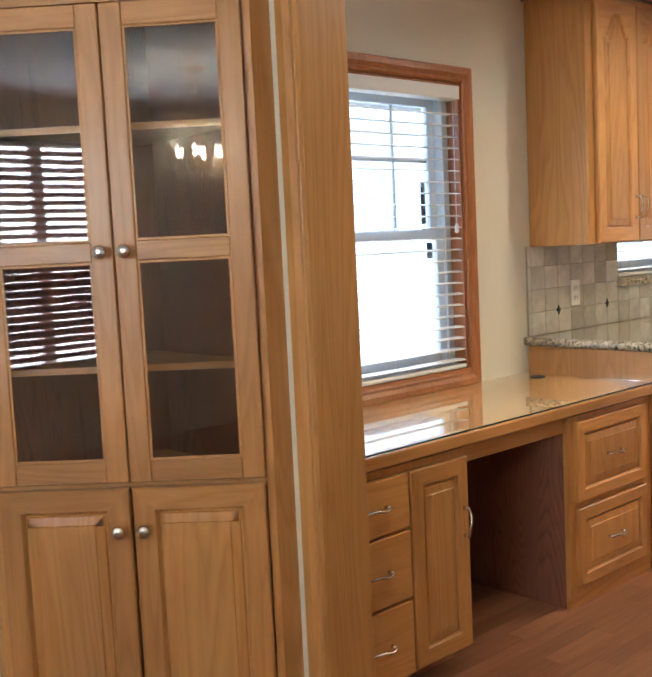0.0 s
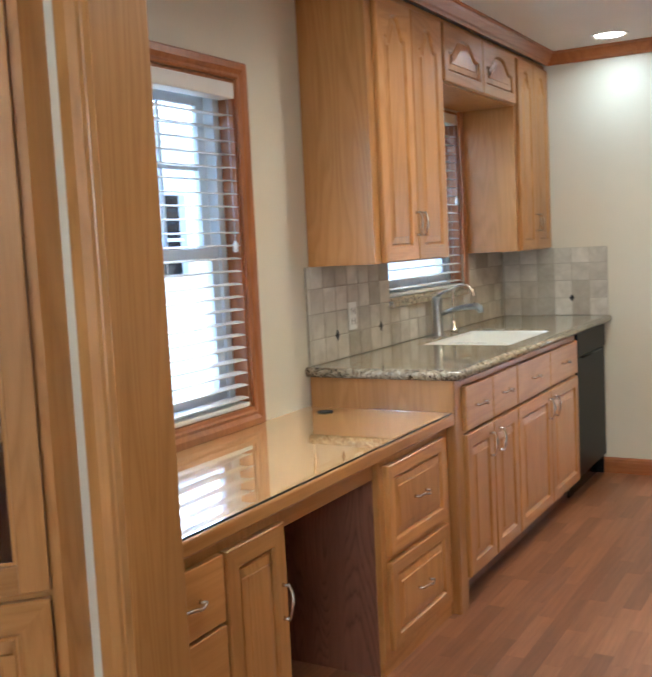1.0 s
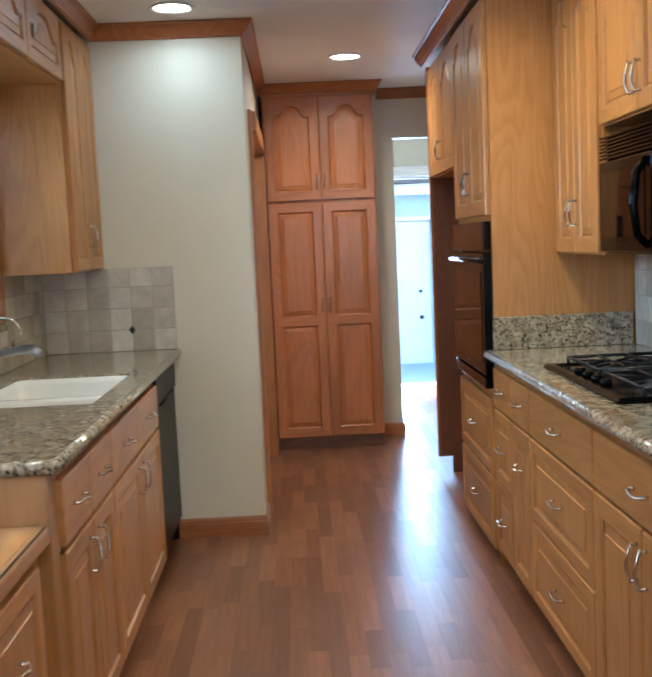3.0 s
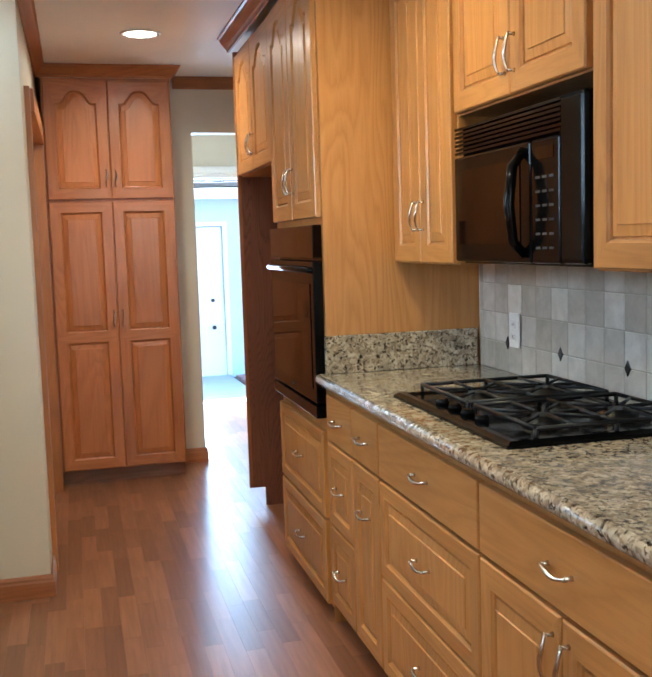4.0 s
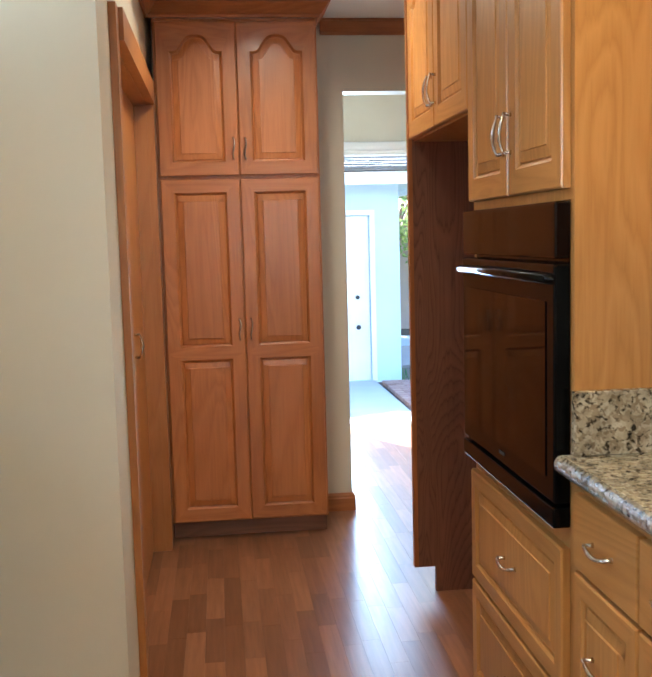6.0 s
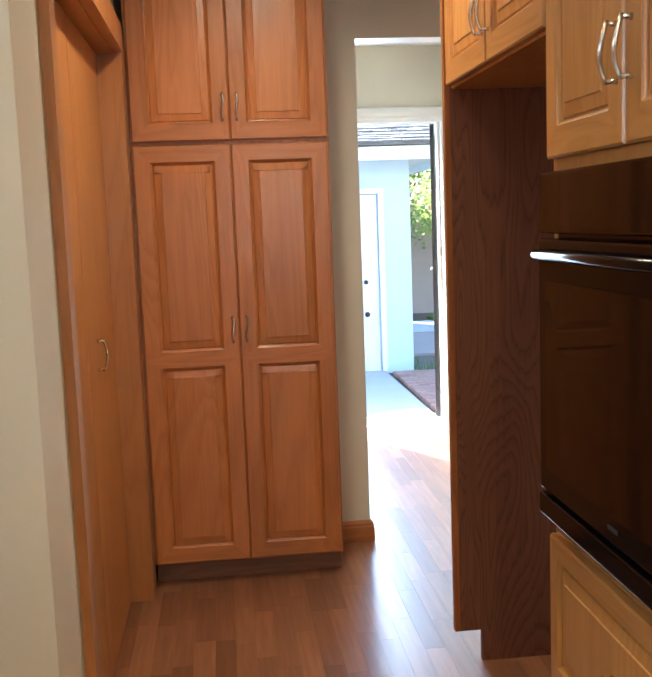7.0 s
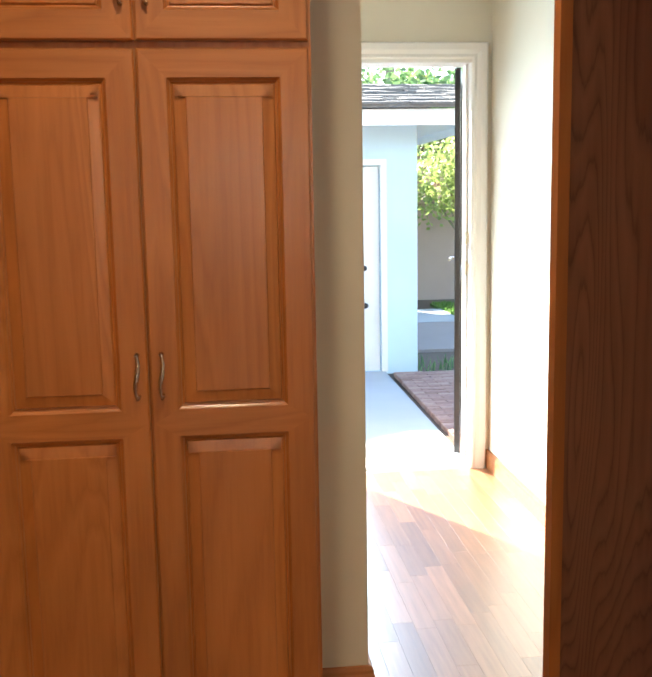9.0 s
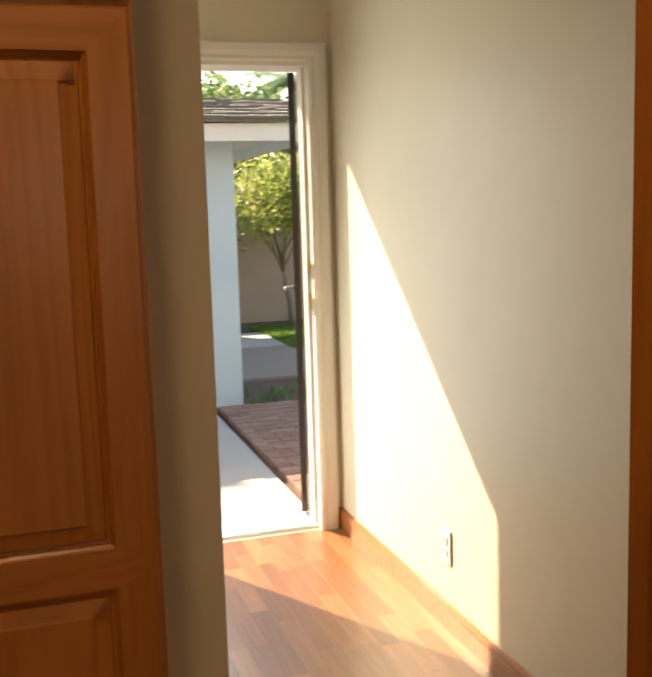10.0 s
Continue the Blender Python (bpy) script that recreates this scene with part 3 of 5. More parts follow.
window("window_1", WIN_A, "white double-hung window in a stained wood casing", True, TRIM_Y)
window("window_2", WIN_B, "white window over the sink behind blinds", False, GRANITE)
structure("trim_window_casing", casing("c", west, WIN_A[0], WIN_A[1], WIN_A[2], WIN_A[3], None, 0.06, 0.02, bottom=True), TRIM_Z, "stained wood casing round the desk window", "casing")


def blind(y0, y1, z0, z1, label):
    ob = thing("window_blind", pose(0, y0, z0), label, "blind")
    w, h = y1 - y0, z1 - z0
    block("valance", (-0.052, 0.012, 0.014, w - 0.014, h - 0.066, h - 0.014), WHITE, ob, "white moulded headrail cover", 0.004)
    me = bpy.data.meshes.new("slat")
    bm = bmesh.new()
    rows = []
    for s in range(5):
        q = -1 + s / 2
        rows.append([(q * 0.024 - 0.022, 0.018, 0.0026 * (1 - q * q)), (q * 0.024 - 0.022, w - 0.018, 0.0026 * (1 - q * q))])
    top = [[bm.verts.new((x, y, z + 0.0014)) for x, y, z in r] for r in rows]
    low = [[bm.verts.new((x, y, z - 0.0014)) for x, y, z in r] for r in rows]
    for s in range(4):
        bm.faces.new((top[s][0], top[s + 1][0], top[s + 1][1], top[s][1]))
        bm.faces.new((low[s][1], low[s + 1][1], low[s + 1][0], low[s][0]))
    for s in (0, 4):
        bm.faces.new((top[s][0], top[s][1], low[s][1], low[s][0]))
    for e in (0, 1):
        bm.faces.new([r[e] for r in top] + [r[e] for r in reversed(low)])
    bmesh.ops.recalc_face_normals(bm, faces=bm.faces[:])
    bm.to_mesh(me)
    bm.free()
    me.materials.append(WHITE)
    n = int((h - 0.11) / 0.0445)
    for k in range(n):
        place("slat", me, ob, where=pose(0, 0, 0.045 + k * 0.0445, 0, 4.0, 0))
    block("bottom_rail", (-0.046, 0.004, 0.016, w - 0.016, 0.014, 0.03), WHITE, ob, bevel=0.003)
    for yy in (0.12, w / 2, w - 0.12):
        for x in (-0.047, 0.003):
            part("ladder_cord", tube([(x, yy, 0.02), (x, yy, h - 0.06)], 0.0009, 5), WHITE, ob)
    part("lift_cord", tube([(0.012, w - 0.06, h - 0.07), (0.013, w - 0.06, h * 0.52)], 0.0011, 5), WHITE, ob)
    part("tassel", lathe([(0.003, 0.0), (0.008, -0.01), (0.009, -0.035), (0.003, -0.04)], 10, at=(0.013, w - 0.06, h * 0.52)), WHITE, ob)
    return ob


blind(*WIN_A, "white slatted blind with open slats in the window")
blind(*WIN_B, "white slatted blind over the kitchen sink")


# ---- desk along the west wall ----
XD = 0.575      # face of the desk pedestals


def desk_pedestal(y0, w, label):
    return thing("desk_cabinet", pose(XD, y0, 0, 0, 0, 90), label, "cabinet", "desk cabinets")


p = desk_pedestal(-1.715, 0.565, "oak desk cabinet with three drawers and a narrow door")
carcass(p, 0.565, 0.57, 0.06, 0.70)
for z, h in ((0.072, 0.225), (0.303, 0.205), (0.514, 0.165)):
    drawer(p, 0.005, z, 0.285, h, raised=False)
door(p, 0.298, 0.072, 0.262, 0.607, 0.05, pull=(0.235, 0.40, True))
p = desk_pedestal(-0.575, 0.565, "oak desk cabinet with two raised-panel drawers")
carcass(p, 0.565, 0.57, 0.05, 0.70, kick=False)
block("plinth", (0.0, 0.565, 0.006, 0.03, 0.0, 0.049), WOOD_X, p)
# Knee-space side: the shade under the desk is painted as darker wood.
block("end_panel", (-0.004, 0.0, 0.022, 0.565, 0.0, 0.70), DARK_Z, p, "side of the knee space, shade put into its wood colour")
drawer(p, 0.03, 0.388, 0.475, 0.295)
drawer(p, 0.03, 0.078, 0.475, 0.29)

desk = thing("writing_desk", pose(0, -1.715, 0), "glossy honey-coloured desk top with an oak edge", "desk")
TOP = wood("desk_laminate", (0.44, 0.235, 0.080), (0.50, 0.275, 0.098), (0.545, 0.31, 0.118), "y", 0.2, 0.10, 0.0, 0.1, 0.0)
block("top", (0.0, 0.585, 0.0, 1.71, 0.722, 0.752), TOP, desk, bevel=0.002)
block("edge_strip", (0.585, 0.607, 0.0, 1.71, 0.712, 0.752), WOOD_Y, desk, "rounded oak nosing", 0.006)
block("apron", (0.54, 0.56, 0.568, 1.137, 0.645, 0.712), WOOD_Y, desk, "oak knee-space rail", 0.003)
part("grommet", lathe([(0.030, 0.7600), (0.030, 0.763), (0.024, 0.764), (0.022, 0.7610)], 24, at=(0.136, 1.592, 0)), DARK_HOLE, desk, "black cable grommet")
cover = thing("desk_glass", pose(0, -1.715, 0.7535), "clear glass sheet lying on the desk top", "glass sheet")
sheet = block("sheet", (0.006, 0.602, 0.006, 1.69, 0.0, 0.006), CLEAR, cover, bevel=0.001)
sheet.visible_shadow = False
block("sheet_edge", (0.6022, 0.6034, 0.006, 1.69, 0.0006, 0.0054), plain("dark_glass_edge", (0.012, 0.03, 0.026), 0.2), cover, "dark green polished edge")
# Knee-space back, coloured dark for the shade that falls there.
structure("trim_knee_back", cube(0.002, 0.012, -1.148, -0.577, 0.0, 0.70), DARK_Z, "back of the knee space, shade put into its wood colour", "panel")


# ---- sink run ----
XS = 0.60
p = thing("base_cabinet", pose(XS, 0.0, 0, 0, 0, 90), "oak base cabinet with four drawer fronts and four doors", "cabinet")
carcass(p, 1.655, 0.595, 0.10, 0.66)
bm = bmesh.new()
for q in ((0, 1.655, 0, 0.02, 0.66, 0.874), (0, 1.655, 0.575, 0.595, 0.66, 0.874), (0, 0.02, 0.02, 0.575, 0.66, 0.874), (1.635, 1.655, 0.02, 0.575, 0.66, 0.874)):
    box(bm, *q)
part("top_frame", bm, WOOD_Z, p)
for u, w, hx in ((0.075, 0.29, 0.24), (0.37, 0.295, 0.05), (0.675, 0.475, 0.43), (1.155, 0.475, 0.045)):
    drawer(p, u, 0.672, w, 0.168, raised=False)
    door(p, u, 0.115, w, 0.545, 0.05, pull=(hx, 0.46, True))
part("end_panel", cube(-0.004, 0.0, -0.002, 0.59, 0.0, 0.873), WOOD_Z, p)
block("face_stile", (0.0, 0.07, -0.006, 0.0, 0.0, 0.873), WOOD_Z, p)


def granite_slab(name, x0, x1, y0, y1, hole, parent):
    """A slab with a rounded front edge; hole (x0, x1, y0, y1) is cut right through."""
    bm = bmesh.new()
    z0, z1 = 0.876, 0.911
    if hole:
        a, b, c, d = hole
        for q in ((x0, x1, y0, c), (x0, x1, d, y1), (x0, a, c, d), (b, x1, c, d)):
            box(bm, *q, z0, z1)
        bmesh.ops.remove_doubles(bm, verts=bm.verts[:], dist=1e-5)
    else:
        box(bm, x0, x1, y0, y1, z0, z1)
    return part(name, bm, GRANITE, parent)


def bullnose(points, parent):
    """The half-round granite edge carried along the open sides of a slab."""
    prof = [(0.0, -0.002)] + [(0.018 * math.cos(a) - 0.002, 0.0175 + 0.0195 * math.sin(a)) for a in [radians(-90 + 18 * k) for k in range(11)]] + [(0.0, 0.037)]
    bm = sweep(prof, points)
    bmesh.ops.translate(bm, verts=bm.verts[:], vec=(0, 0, 0.8745))
    for f in bm.faces:
        f.smooth = len(f.verts) == 4
    return part("bullnose_edge", bm, GRANITE, parent)


SINK = (0.115, 0.552, 0.77, 1.48)
top = thing("sink_countertop", pose(0, 0, 0), "speckled beige and brown granite countertop with rounded edge", "countertop")
granite_slab("slab", 0.0, 0.63, -0.012, 2.289, SINK, top)
bullnose([(0.0, -0.012), (0.63, -0.012), (0.63, 2.288)], top)
sink = thing("kitchen_sink", pose(0, 0, 0), "white enamel double-bowl sink set under the granite", "sink")
bm = bmesh.new()
a, b, c, d = SINK


def ring(inset, z):
    r = []
    for (cx, cy), (sx, sy) in zip(((a + inset, c + inset), (b - inset, c + inset), (b - inset, d - inset), (a + inset, d - inset)), ((1, 1), (-1, 1), (-1, -1), (1, -1))):
        rad = 0.045
        start = {(1, 1): 180, (-1, 1): 270, (-1, -1): 0, (1, -1): 90}[(sx, sy)]
        for k in range(6):
            t = radians(start + 18 * k)
            r.append((cx + sx * rad + rad * math.cos(t), cy + sy * rad + rad * math.sin(t), z))
    return r


loops(bm, [ring(-0.022, 0.8755), ring(0.0015, 0.8755), ring(0.0015, 0.903), ring(0.007, 0.903), ring(0.012, 0.88), ring(0.020, 0.75), ring(0.05, 0.735)])
for f in bm.faces:
    f.smooth = len(f.verts) == 4
bmesh.ops.recalc_face_normals(bm, faces=bm.faces[:])
for f in bm.faces:
    if len(f.verts) > 4 and f.normal.z < 0:
        bmesh.ops.reverse_faces(bm, faces=bm.faces[:])
        break
part("basin", bm, PORCELAIN, sink)
block("divider", (a + 0.010, b - 0.010, (c + d) / 2 - 0.016, (c + d) / 2 + 0.016, 0.737, 0.880), PORCELAIN, sink, "low white wall between two bowls", 0.010)
part("drain", lathe([(0.001, 0.7365), (0.04, 0.7365), (0.042, 0.739), (0.03, 0.741)], 20, at=((a + b) / 2, c + (d - c) * 0.27, 0)), STEEL, sink)

faucet = thing("faucet", pose(0.078, 1.12, 0.911), "dark steel faucet with a pull-out spout", "faucet")
part("base", lathe([(0.031, 0.0), (0.031, 0.01), (0.026, 0.016), (0.025, 0.18), (0.020, 0.195)], 18), STEEL, faucet)
part("spout", tube([(0.01, 0, 0.105), (0.06, 0, 0.125), (0.12, 0, 0.138), (0.17, 0, 0.145), (0.205, 0, 0.145), (0.222, 0, 0.132), (0.226, 0, 0.115)], [0.012, 0.012, 0.013, 0.016, 0.018, 0.018, 0.015], 12), STEEL, faucet)
part("lever", tube([(0, 0, 0.19), (0.03, 0.01, 0.215), (0.085, 0.03, 0.24)], [0.010, 0.007, 0.006], 10), STEEL, faucet)
goose = thing("filter_tap", pose(0.062, 1.362, 0.911), "slim chrome gooseneck water tap beside the sink", "tap")
pts = [(0, 0, 0), (0, 0, 0.185)] + [(0.055 - 0.055 * math.cos(radians(k * 18)), 0.0, 0.185 + 0.055 * math.sin(radians(k * 18))) for k in range(1, 11)] + [(0.11, 0, 0.18)]
part("spout", tube(pts, 0.006, 10), NICKEL, goose)
part("base", lathe([(0.02, 0.0), (0.02, 0.012), (0.011, 0.02), (0.010, 0.05), (0.006, 0.055)], 16), NICKEL, goose)

dw = thing("dishwasher", pose(XS - 0.022, 1.665, 0, 0, 0, 90), "black dishwasher under the granite countertop", "dishwasher")
block("body", (0.0, 0.60, 0.0, 0.56, 0.10, 0.868), BLACK, dw)
block("door", (0.003, 0.597, -0.028, -0.001, 0.115, 0.735), BLACK_SATIN, dw, bevel=0.004)
block("control_panel", (0.003, 0.597, -0.034, -0.001, 0.74, 0.864), BLACK_SATIN, dw, bevel=0.006)
block("side_filler", (0.601, 0.6235, -0.01, 0.5, 0.0, 0.868), BLACK_SATIN, dw)
block("toe_plate", (0.003, 0.597, 0.03, 0.04, 0.0, 0.099), BLACK, dw)
part("handle", tube([(0.10, -0.02, 0.735), (0.10, -0.036, 0.735), (0.5, -0.036, 0.735), (0.5, -0.02, 0.735)], 0.006, 8), BLACK_SATIN, dw)

# upper cabinets on the west wall
XU = 0.295
p = thing("wall_cabinet", pose(XU, 0.032, 0, 0, 0, 90), "oak wall cabinet with two arched raised-panel doors", "cabinet", "upper cabinets")
carcass(p, 0.70, 0.29, 1.30, CZ, kick=False)
door(p, 0.055, 1.303, 0.315, 1.0, 0.055, 0.085, pull=(0.29, 0.145, True))
door(p, 0.372, 1.303, 0.315, 1.0, 0.055, 0.085, pull=(0.025, 0.145, True))
p = thing("wall_cabinet", pose(XU, 0.735, 0, 0, 0, 90), "short oak bridge cabinet with arched doors over the sink window", "cabinet", "upper cabinets")
carcass(p, 0.985, 0.29, 2.055, CZ, kick=False)
door(p, 0.01, 2.06, 0.48, 0.25, 0.045, 0.07)
door(p, 0.492, 2.06, 0.48, 0.25, 0.045, 0.07)
p = thing("wall_cabinet", pose(XU, 1.722, 0, 0, 0, 90), "oak wall cabinet with arched doors beside the painted wall", "cabinet", "upper cabinets")
carcass(p, 0.566, 0.29, 1.30, CZ, kick=False)
door(p, 0.025, 1.303, 0.265, 1.0, 0.05, 0.08, pull=(0.24, 0.145, True))
door(p, 0.292, 1.303, 0.265, 1.0, 0.05, 0.08, pull=(0.025, 0.145, True))


# ---- pantry ----
CABINET_WOOD["now"] = (WARM_LIT_Z, WARM_LIT_X)
p = thing("pantry_cabinet", pose(1.03, 4.07, 0), "tall oak pantry cabinet with arched upper doors", "cabinet")
W = 0.715
carcass(p, W, 0.355, 0.088, CZ)
for k in (0, 1):
    u, hx = (0.008, 0.325) if k == 0 else (0.359, 0.025)
    door(p, u, 0.095, 0.35, 1.545, 0.058, panels=2, split=0.5, pull=(hx, 0.875, True))
    door(p, u, 1.652, 0.35, 0.665, 0.058, 0.07, pull=(hx, 0.115, True))
bm = sweep(CROWN, [(-0.03, -0.004), (W + 0.003, -0.004), (W + 0.003, 0.354)])
bmesh.ops.translate(bm, verts=bm.verts[:], vec=(0, 0, CZ))
part("crown", bm, TRIM_X, p, "stained crown moulding")

CABINET_WOOD["now"] = (WOOD_Z, WOOD_X)
# wooden closet doors in the hall wall
for y0, w, hy in ((2.648, 0.645, None), (3.297, 0.655, 0.21)):
    d = thing("closet_door", pose(0.935, y0, 0, 0, 0, 90), "flat stained wooden closet door, closed", "door", "closet doors")
    block("leaf", (0.0, w, -0.012, 0.02, 0.008, 1.944), CLOSET_Z, d, bevel=0.002)
    if hy:
        place("pull", PULL, d, "nickel pull", pose(hy, -0.012, 0.97, 0, 90, 0))
bm = bmesh.new()
for q in ((0.88, 1.0, 2.632, 2.645, 0, 1.95), (0.88, 1.0, 3.953, 3.966, 0, 1.95), (0.88, 1.0, 2.645, 3.953, 1.946, 1.956), (0.999, 1.022, 2.575, 2.64, 0, 2.042), (0.999, 1.03, 3.955, 4.066, 0, 2.042), (0.999, 1.036, 2.64, 3.955, 1.95, 2.042)):
    box(bm, *q)
structure("trim_hall_casing", bm, CLOSET_Z, "stained wood casing round the closet doors", "casing")


# ---- tall oven unit and refrigerator bay ----
XR = 2.0
p = thing("oven_cabinet", pose(XR, 2.415, 0, 0, 0, -90), "tall oak oven cabinet with drawers and arched doors", "cabinet")
W = 0.758
bm = bmesh.new()
for q in ((0, W, 0, 0.58, 0.055, 0.745), (0, W, 0, 0.58, 1.435, CZ), (0, 0.02, 0, 0.58, 0.745, 1.435), (W - 0.02, W, 0, 0.58, 0.745, 1.435)):
    box(bm, *q)
part("body", bm, WOOD_Z, p)
block("end_panel", (W, W + 0.004, 0.0, 0.584, 0.0, CZ), WOOD_Z, p)
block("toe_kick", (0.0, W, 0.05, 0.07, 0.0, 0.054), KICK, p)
drawer(p, 0.015, 0.065, W - 0.03, 0.312)
drawer(p, 0.015, 0.385, W - 0.03, 0.318)
for u, hx in ((0.015, 0.335), (0.381, 0.025)):
    door(p, u, 1.457, 0.362, 0.85, 0.058, 0.075, pull=(hx, 0.145, True))
oven = thing("wall_oven", pose(XR, 2.415, 0, 0, 0, -90), "black built-in wall oven with a glass door", "oven")
block("body", (0.025, W - 0.025, 0.0, 0.55, 0.755, 1.43), BLACK, oven)
block("control_panel", (0.012, W - 0.012, -0.036, -0.001, 1.315, 1.432), BLACK_GLASS, oven, bevel=0.005)
dr = block("door", (0.012, W - 0.012, -0.038, -0.001, 0.80, 1.305), BLACK, oven, bevel=0.006)
block("window", (0.06, W - 0.06, -0.0405, -0.0385, 0.85, 1.225), BLACK_GLASS, dr)
part("handle", tube([(0.014, -0.034, 1.272), (0.03, -0.048, 1.274), (W / 2, -0.058, 1.276), (W - 0.03, -0.048, 1.274), (W - 0.014, -0.034, 1.272)], [0.010, 0.011, 0.011, 0.011, 0.010], 10), BLACK, dr)
block("trim", (0.012, W - 0.012, -0.040, -0.001, 0.748, 0.792), BLACK, oven, bevel=0.004)
block("badge", (W / 2 - 0.02, W / 2 + 0.02, -0.0398, -0.0385, 0.825, 0.833), GREY_MARK, dr)

p = thing("fridge_top_cabinet", pose(2.008, 3.268, 0, 0, 0, -90), "oak cabinet with arched doors over the empty refrigerator bay", "cabinet")
carcass(p, 0.849, 0.57, 1.71, CZ, kick=False)
door(p, 0.012, 1.715, 0.41, 0.59, 0.058, 0.075, pull=(0.385, 0.115, True))
door(p, 0.425, 1.715, 0.41, 0.59, 0.058, 0.075, pull=(0.025, 0.115, True))
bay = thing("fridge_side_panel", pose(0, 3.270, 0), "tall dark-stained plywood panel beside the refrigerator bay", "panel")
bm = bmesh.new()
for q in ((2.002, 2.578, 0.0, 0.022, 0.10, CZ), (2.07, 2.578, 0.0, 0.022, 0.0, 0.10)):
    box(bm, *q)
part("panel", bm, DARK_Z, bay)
block("front_edge", (1.986, 2.002, -0.001, 0.024, 0.10, CZ), TRIM_Z, bay, "reddish stained edge band")
structure("trim_bay_back", cube(2.572, 2.579, 2.42, 3.268, 0.0, 1.70), WALL, "painted back of the refrigerator bay", "wall")


# ---- cooktop run ----
p = thing("base_cabinet", pose(XR, 1.652, 0, 0, 0, -90), "oak base cabinet with many drawers under the cooktop", "cabinet")
L = 2.85
carcass(p, L, 0.584, 0.09, 0.874)
drawer(p, 0.045, 0.688, 0.30, 0.158, raised=False)
drawer(p, 0.045, 0.39, 0.30, 0.29)
drawer(p, 0.045, 0.10, 0.30, 0.285)
drawer(p, 0.35, 0.688, 0.27, 0.158, raised=False)
dr = door(p, 0.35, 0.10, 0.27, 0.58, 0.05)
place("pull", PULL, dr, "brushed nickel bow pull", pose(0.135, -T, 0.435))
drawer(p, 0.628, 0.688, 0.70, 0.158, raised=False)
drawer(p, 0.628, 0.395, 0.70, 0.285)
drawer(p, 0.628, 0.10, 0.70, 0.29)
drawer(p, 1.335, 0.688, 0.72, 0.158, raised=False)
door(p, 1.335, 0.10, 0.358, 0.58, 0.055, pull=(0.33, 0.49, True))
door(p, 1.697, 0.10, 0.358, 0.58, 0.055, pull=(0.028, 0.49, True))
drawer(p, 2.062, 0.688, 0.76, 0.158, raised=False)
door(p, 2.062, 0.10, 0.378, 0.58, 0.055, pull=(0.35, 0.49, True))
door(p, 2.444, 0.10, 0.378, 0.58, 0.055, pull=(0.028, 0.49, True))

top = thing("cooktop_countertop", pose(0, 0, 0), "speckled beige and brown granite countertop with upstand", "countertop")
granite_slab("slab", 1.97, 2.579, -1.21, 1.648, None, top)
bullnose([(1.97, 1.648), (1.97, -1.21), (2.578, -1.21)], top)
block("upstand", (1.99, 2.56, 1.626, 1.648, 0.9115, 1.045), GRANITE, top, bevel=0.003)


def wall_unit(y1, w, z0, label, arch, pulls_z, front=2.275):
    c = thing("wall_cabinet", pose(front, y1, 0, 0, 0, -90), label, "cabinet", "upper cabinets")
    carcass(c, w, 0.30, z0, CZ, kick=False)
    n = w / 2 - 0.012
    h = CZ - z0 - 0.02
    door(c, 0.011, z0 + 0.004, n, h, 0.055, arch, pull=(n - 0.026, pulls_z, True))
    door(c, 0.013 + n, z0 + 0.004, n, h, 0.055, arch, pull=(0.026, pulls_z, True))
    return c


wall_unit(1.650, 0.555, 1.29, "oak wall cabinet with two tall doors beside the microwave", 0.085, 0.15)
wall_unit(1.092, 0.765, 1.725, "short oak wall cabinet over the microwave", 0.075, 0.10)
wall_unit(0.322, 0.80, 1.29, "oak wall cabinet with two tall doors past the microwave", 0.085, 0.15)

mw = thing("microwave", pose(2.285, 1.088, -0.022, 0, 0, -90), "black over-the-range microwave with a curved handle", "microwave")
W = 0.752
block("body", (0.0, W, 0.0, 0.292, 1.318, 1.715), BLACK, mw, bevel=0.004)
block("door", (0.004, 0.485, -0.03, -0.001, 1.325, 1.625), BLACK, mw, bevel=0.006)
block("window", (0.035, 0.43, -0.0325, -0.0305, 1.375, 1.585), BLACK_GLASS, mw)
block("control_panel", (0.49, 0.632, -0.03, -0.001, 1.325, 1.625), BLACK, mw, bevel=0.006)
block("end_cap", (0.636, W - 0.004, -0.034, -0.001, 1.325, 1.712), BLACK, mw, bevel=0.012)
for k in range(7):
    block("vent_slat", (0.006, 0.632, -0.028 + 0.0025 * (k % 2), -0.001, 1.632 + k * 0.0116, 1.632 + k * 0.0116 + 0.007), BLACK, mw)
pts = [(0.452, -0.03, 1.345), (0.458, -0.065, 1.38), (0.463, -0.078, 1.47), (0.458, -0.065, 1.565), (0.452, -0.03, 1.605)]
part("handle", tube(pts, [0.012, 0.013, 0.014, 0.013, 0.012], 10), BLACK, mw)
for r in range(6):
    for c in range(3):
        block("button", (0.515 + c * 0.034, 0.537 + c * 0.034, -0.0315, -0.0302, 1.36 + r * 0.034, 1.366 + r * 0.034), GREY_MARK, mw)
block("display", (0.515, 0.605, -0.0315, -0.0302, 1.575, 1.605), BLACK_GLASS, mw)

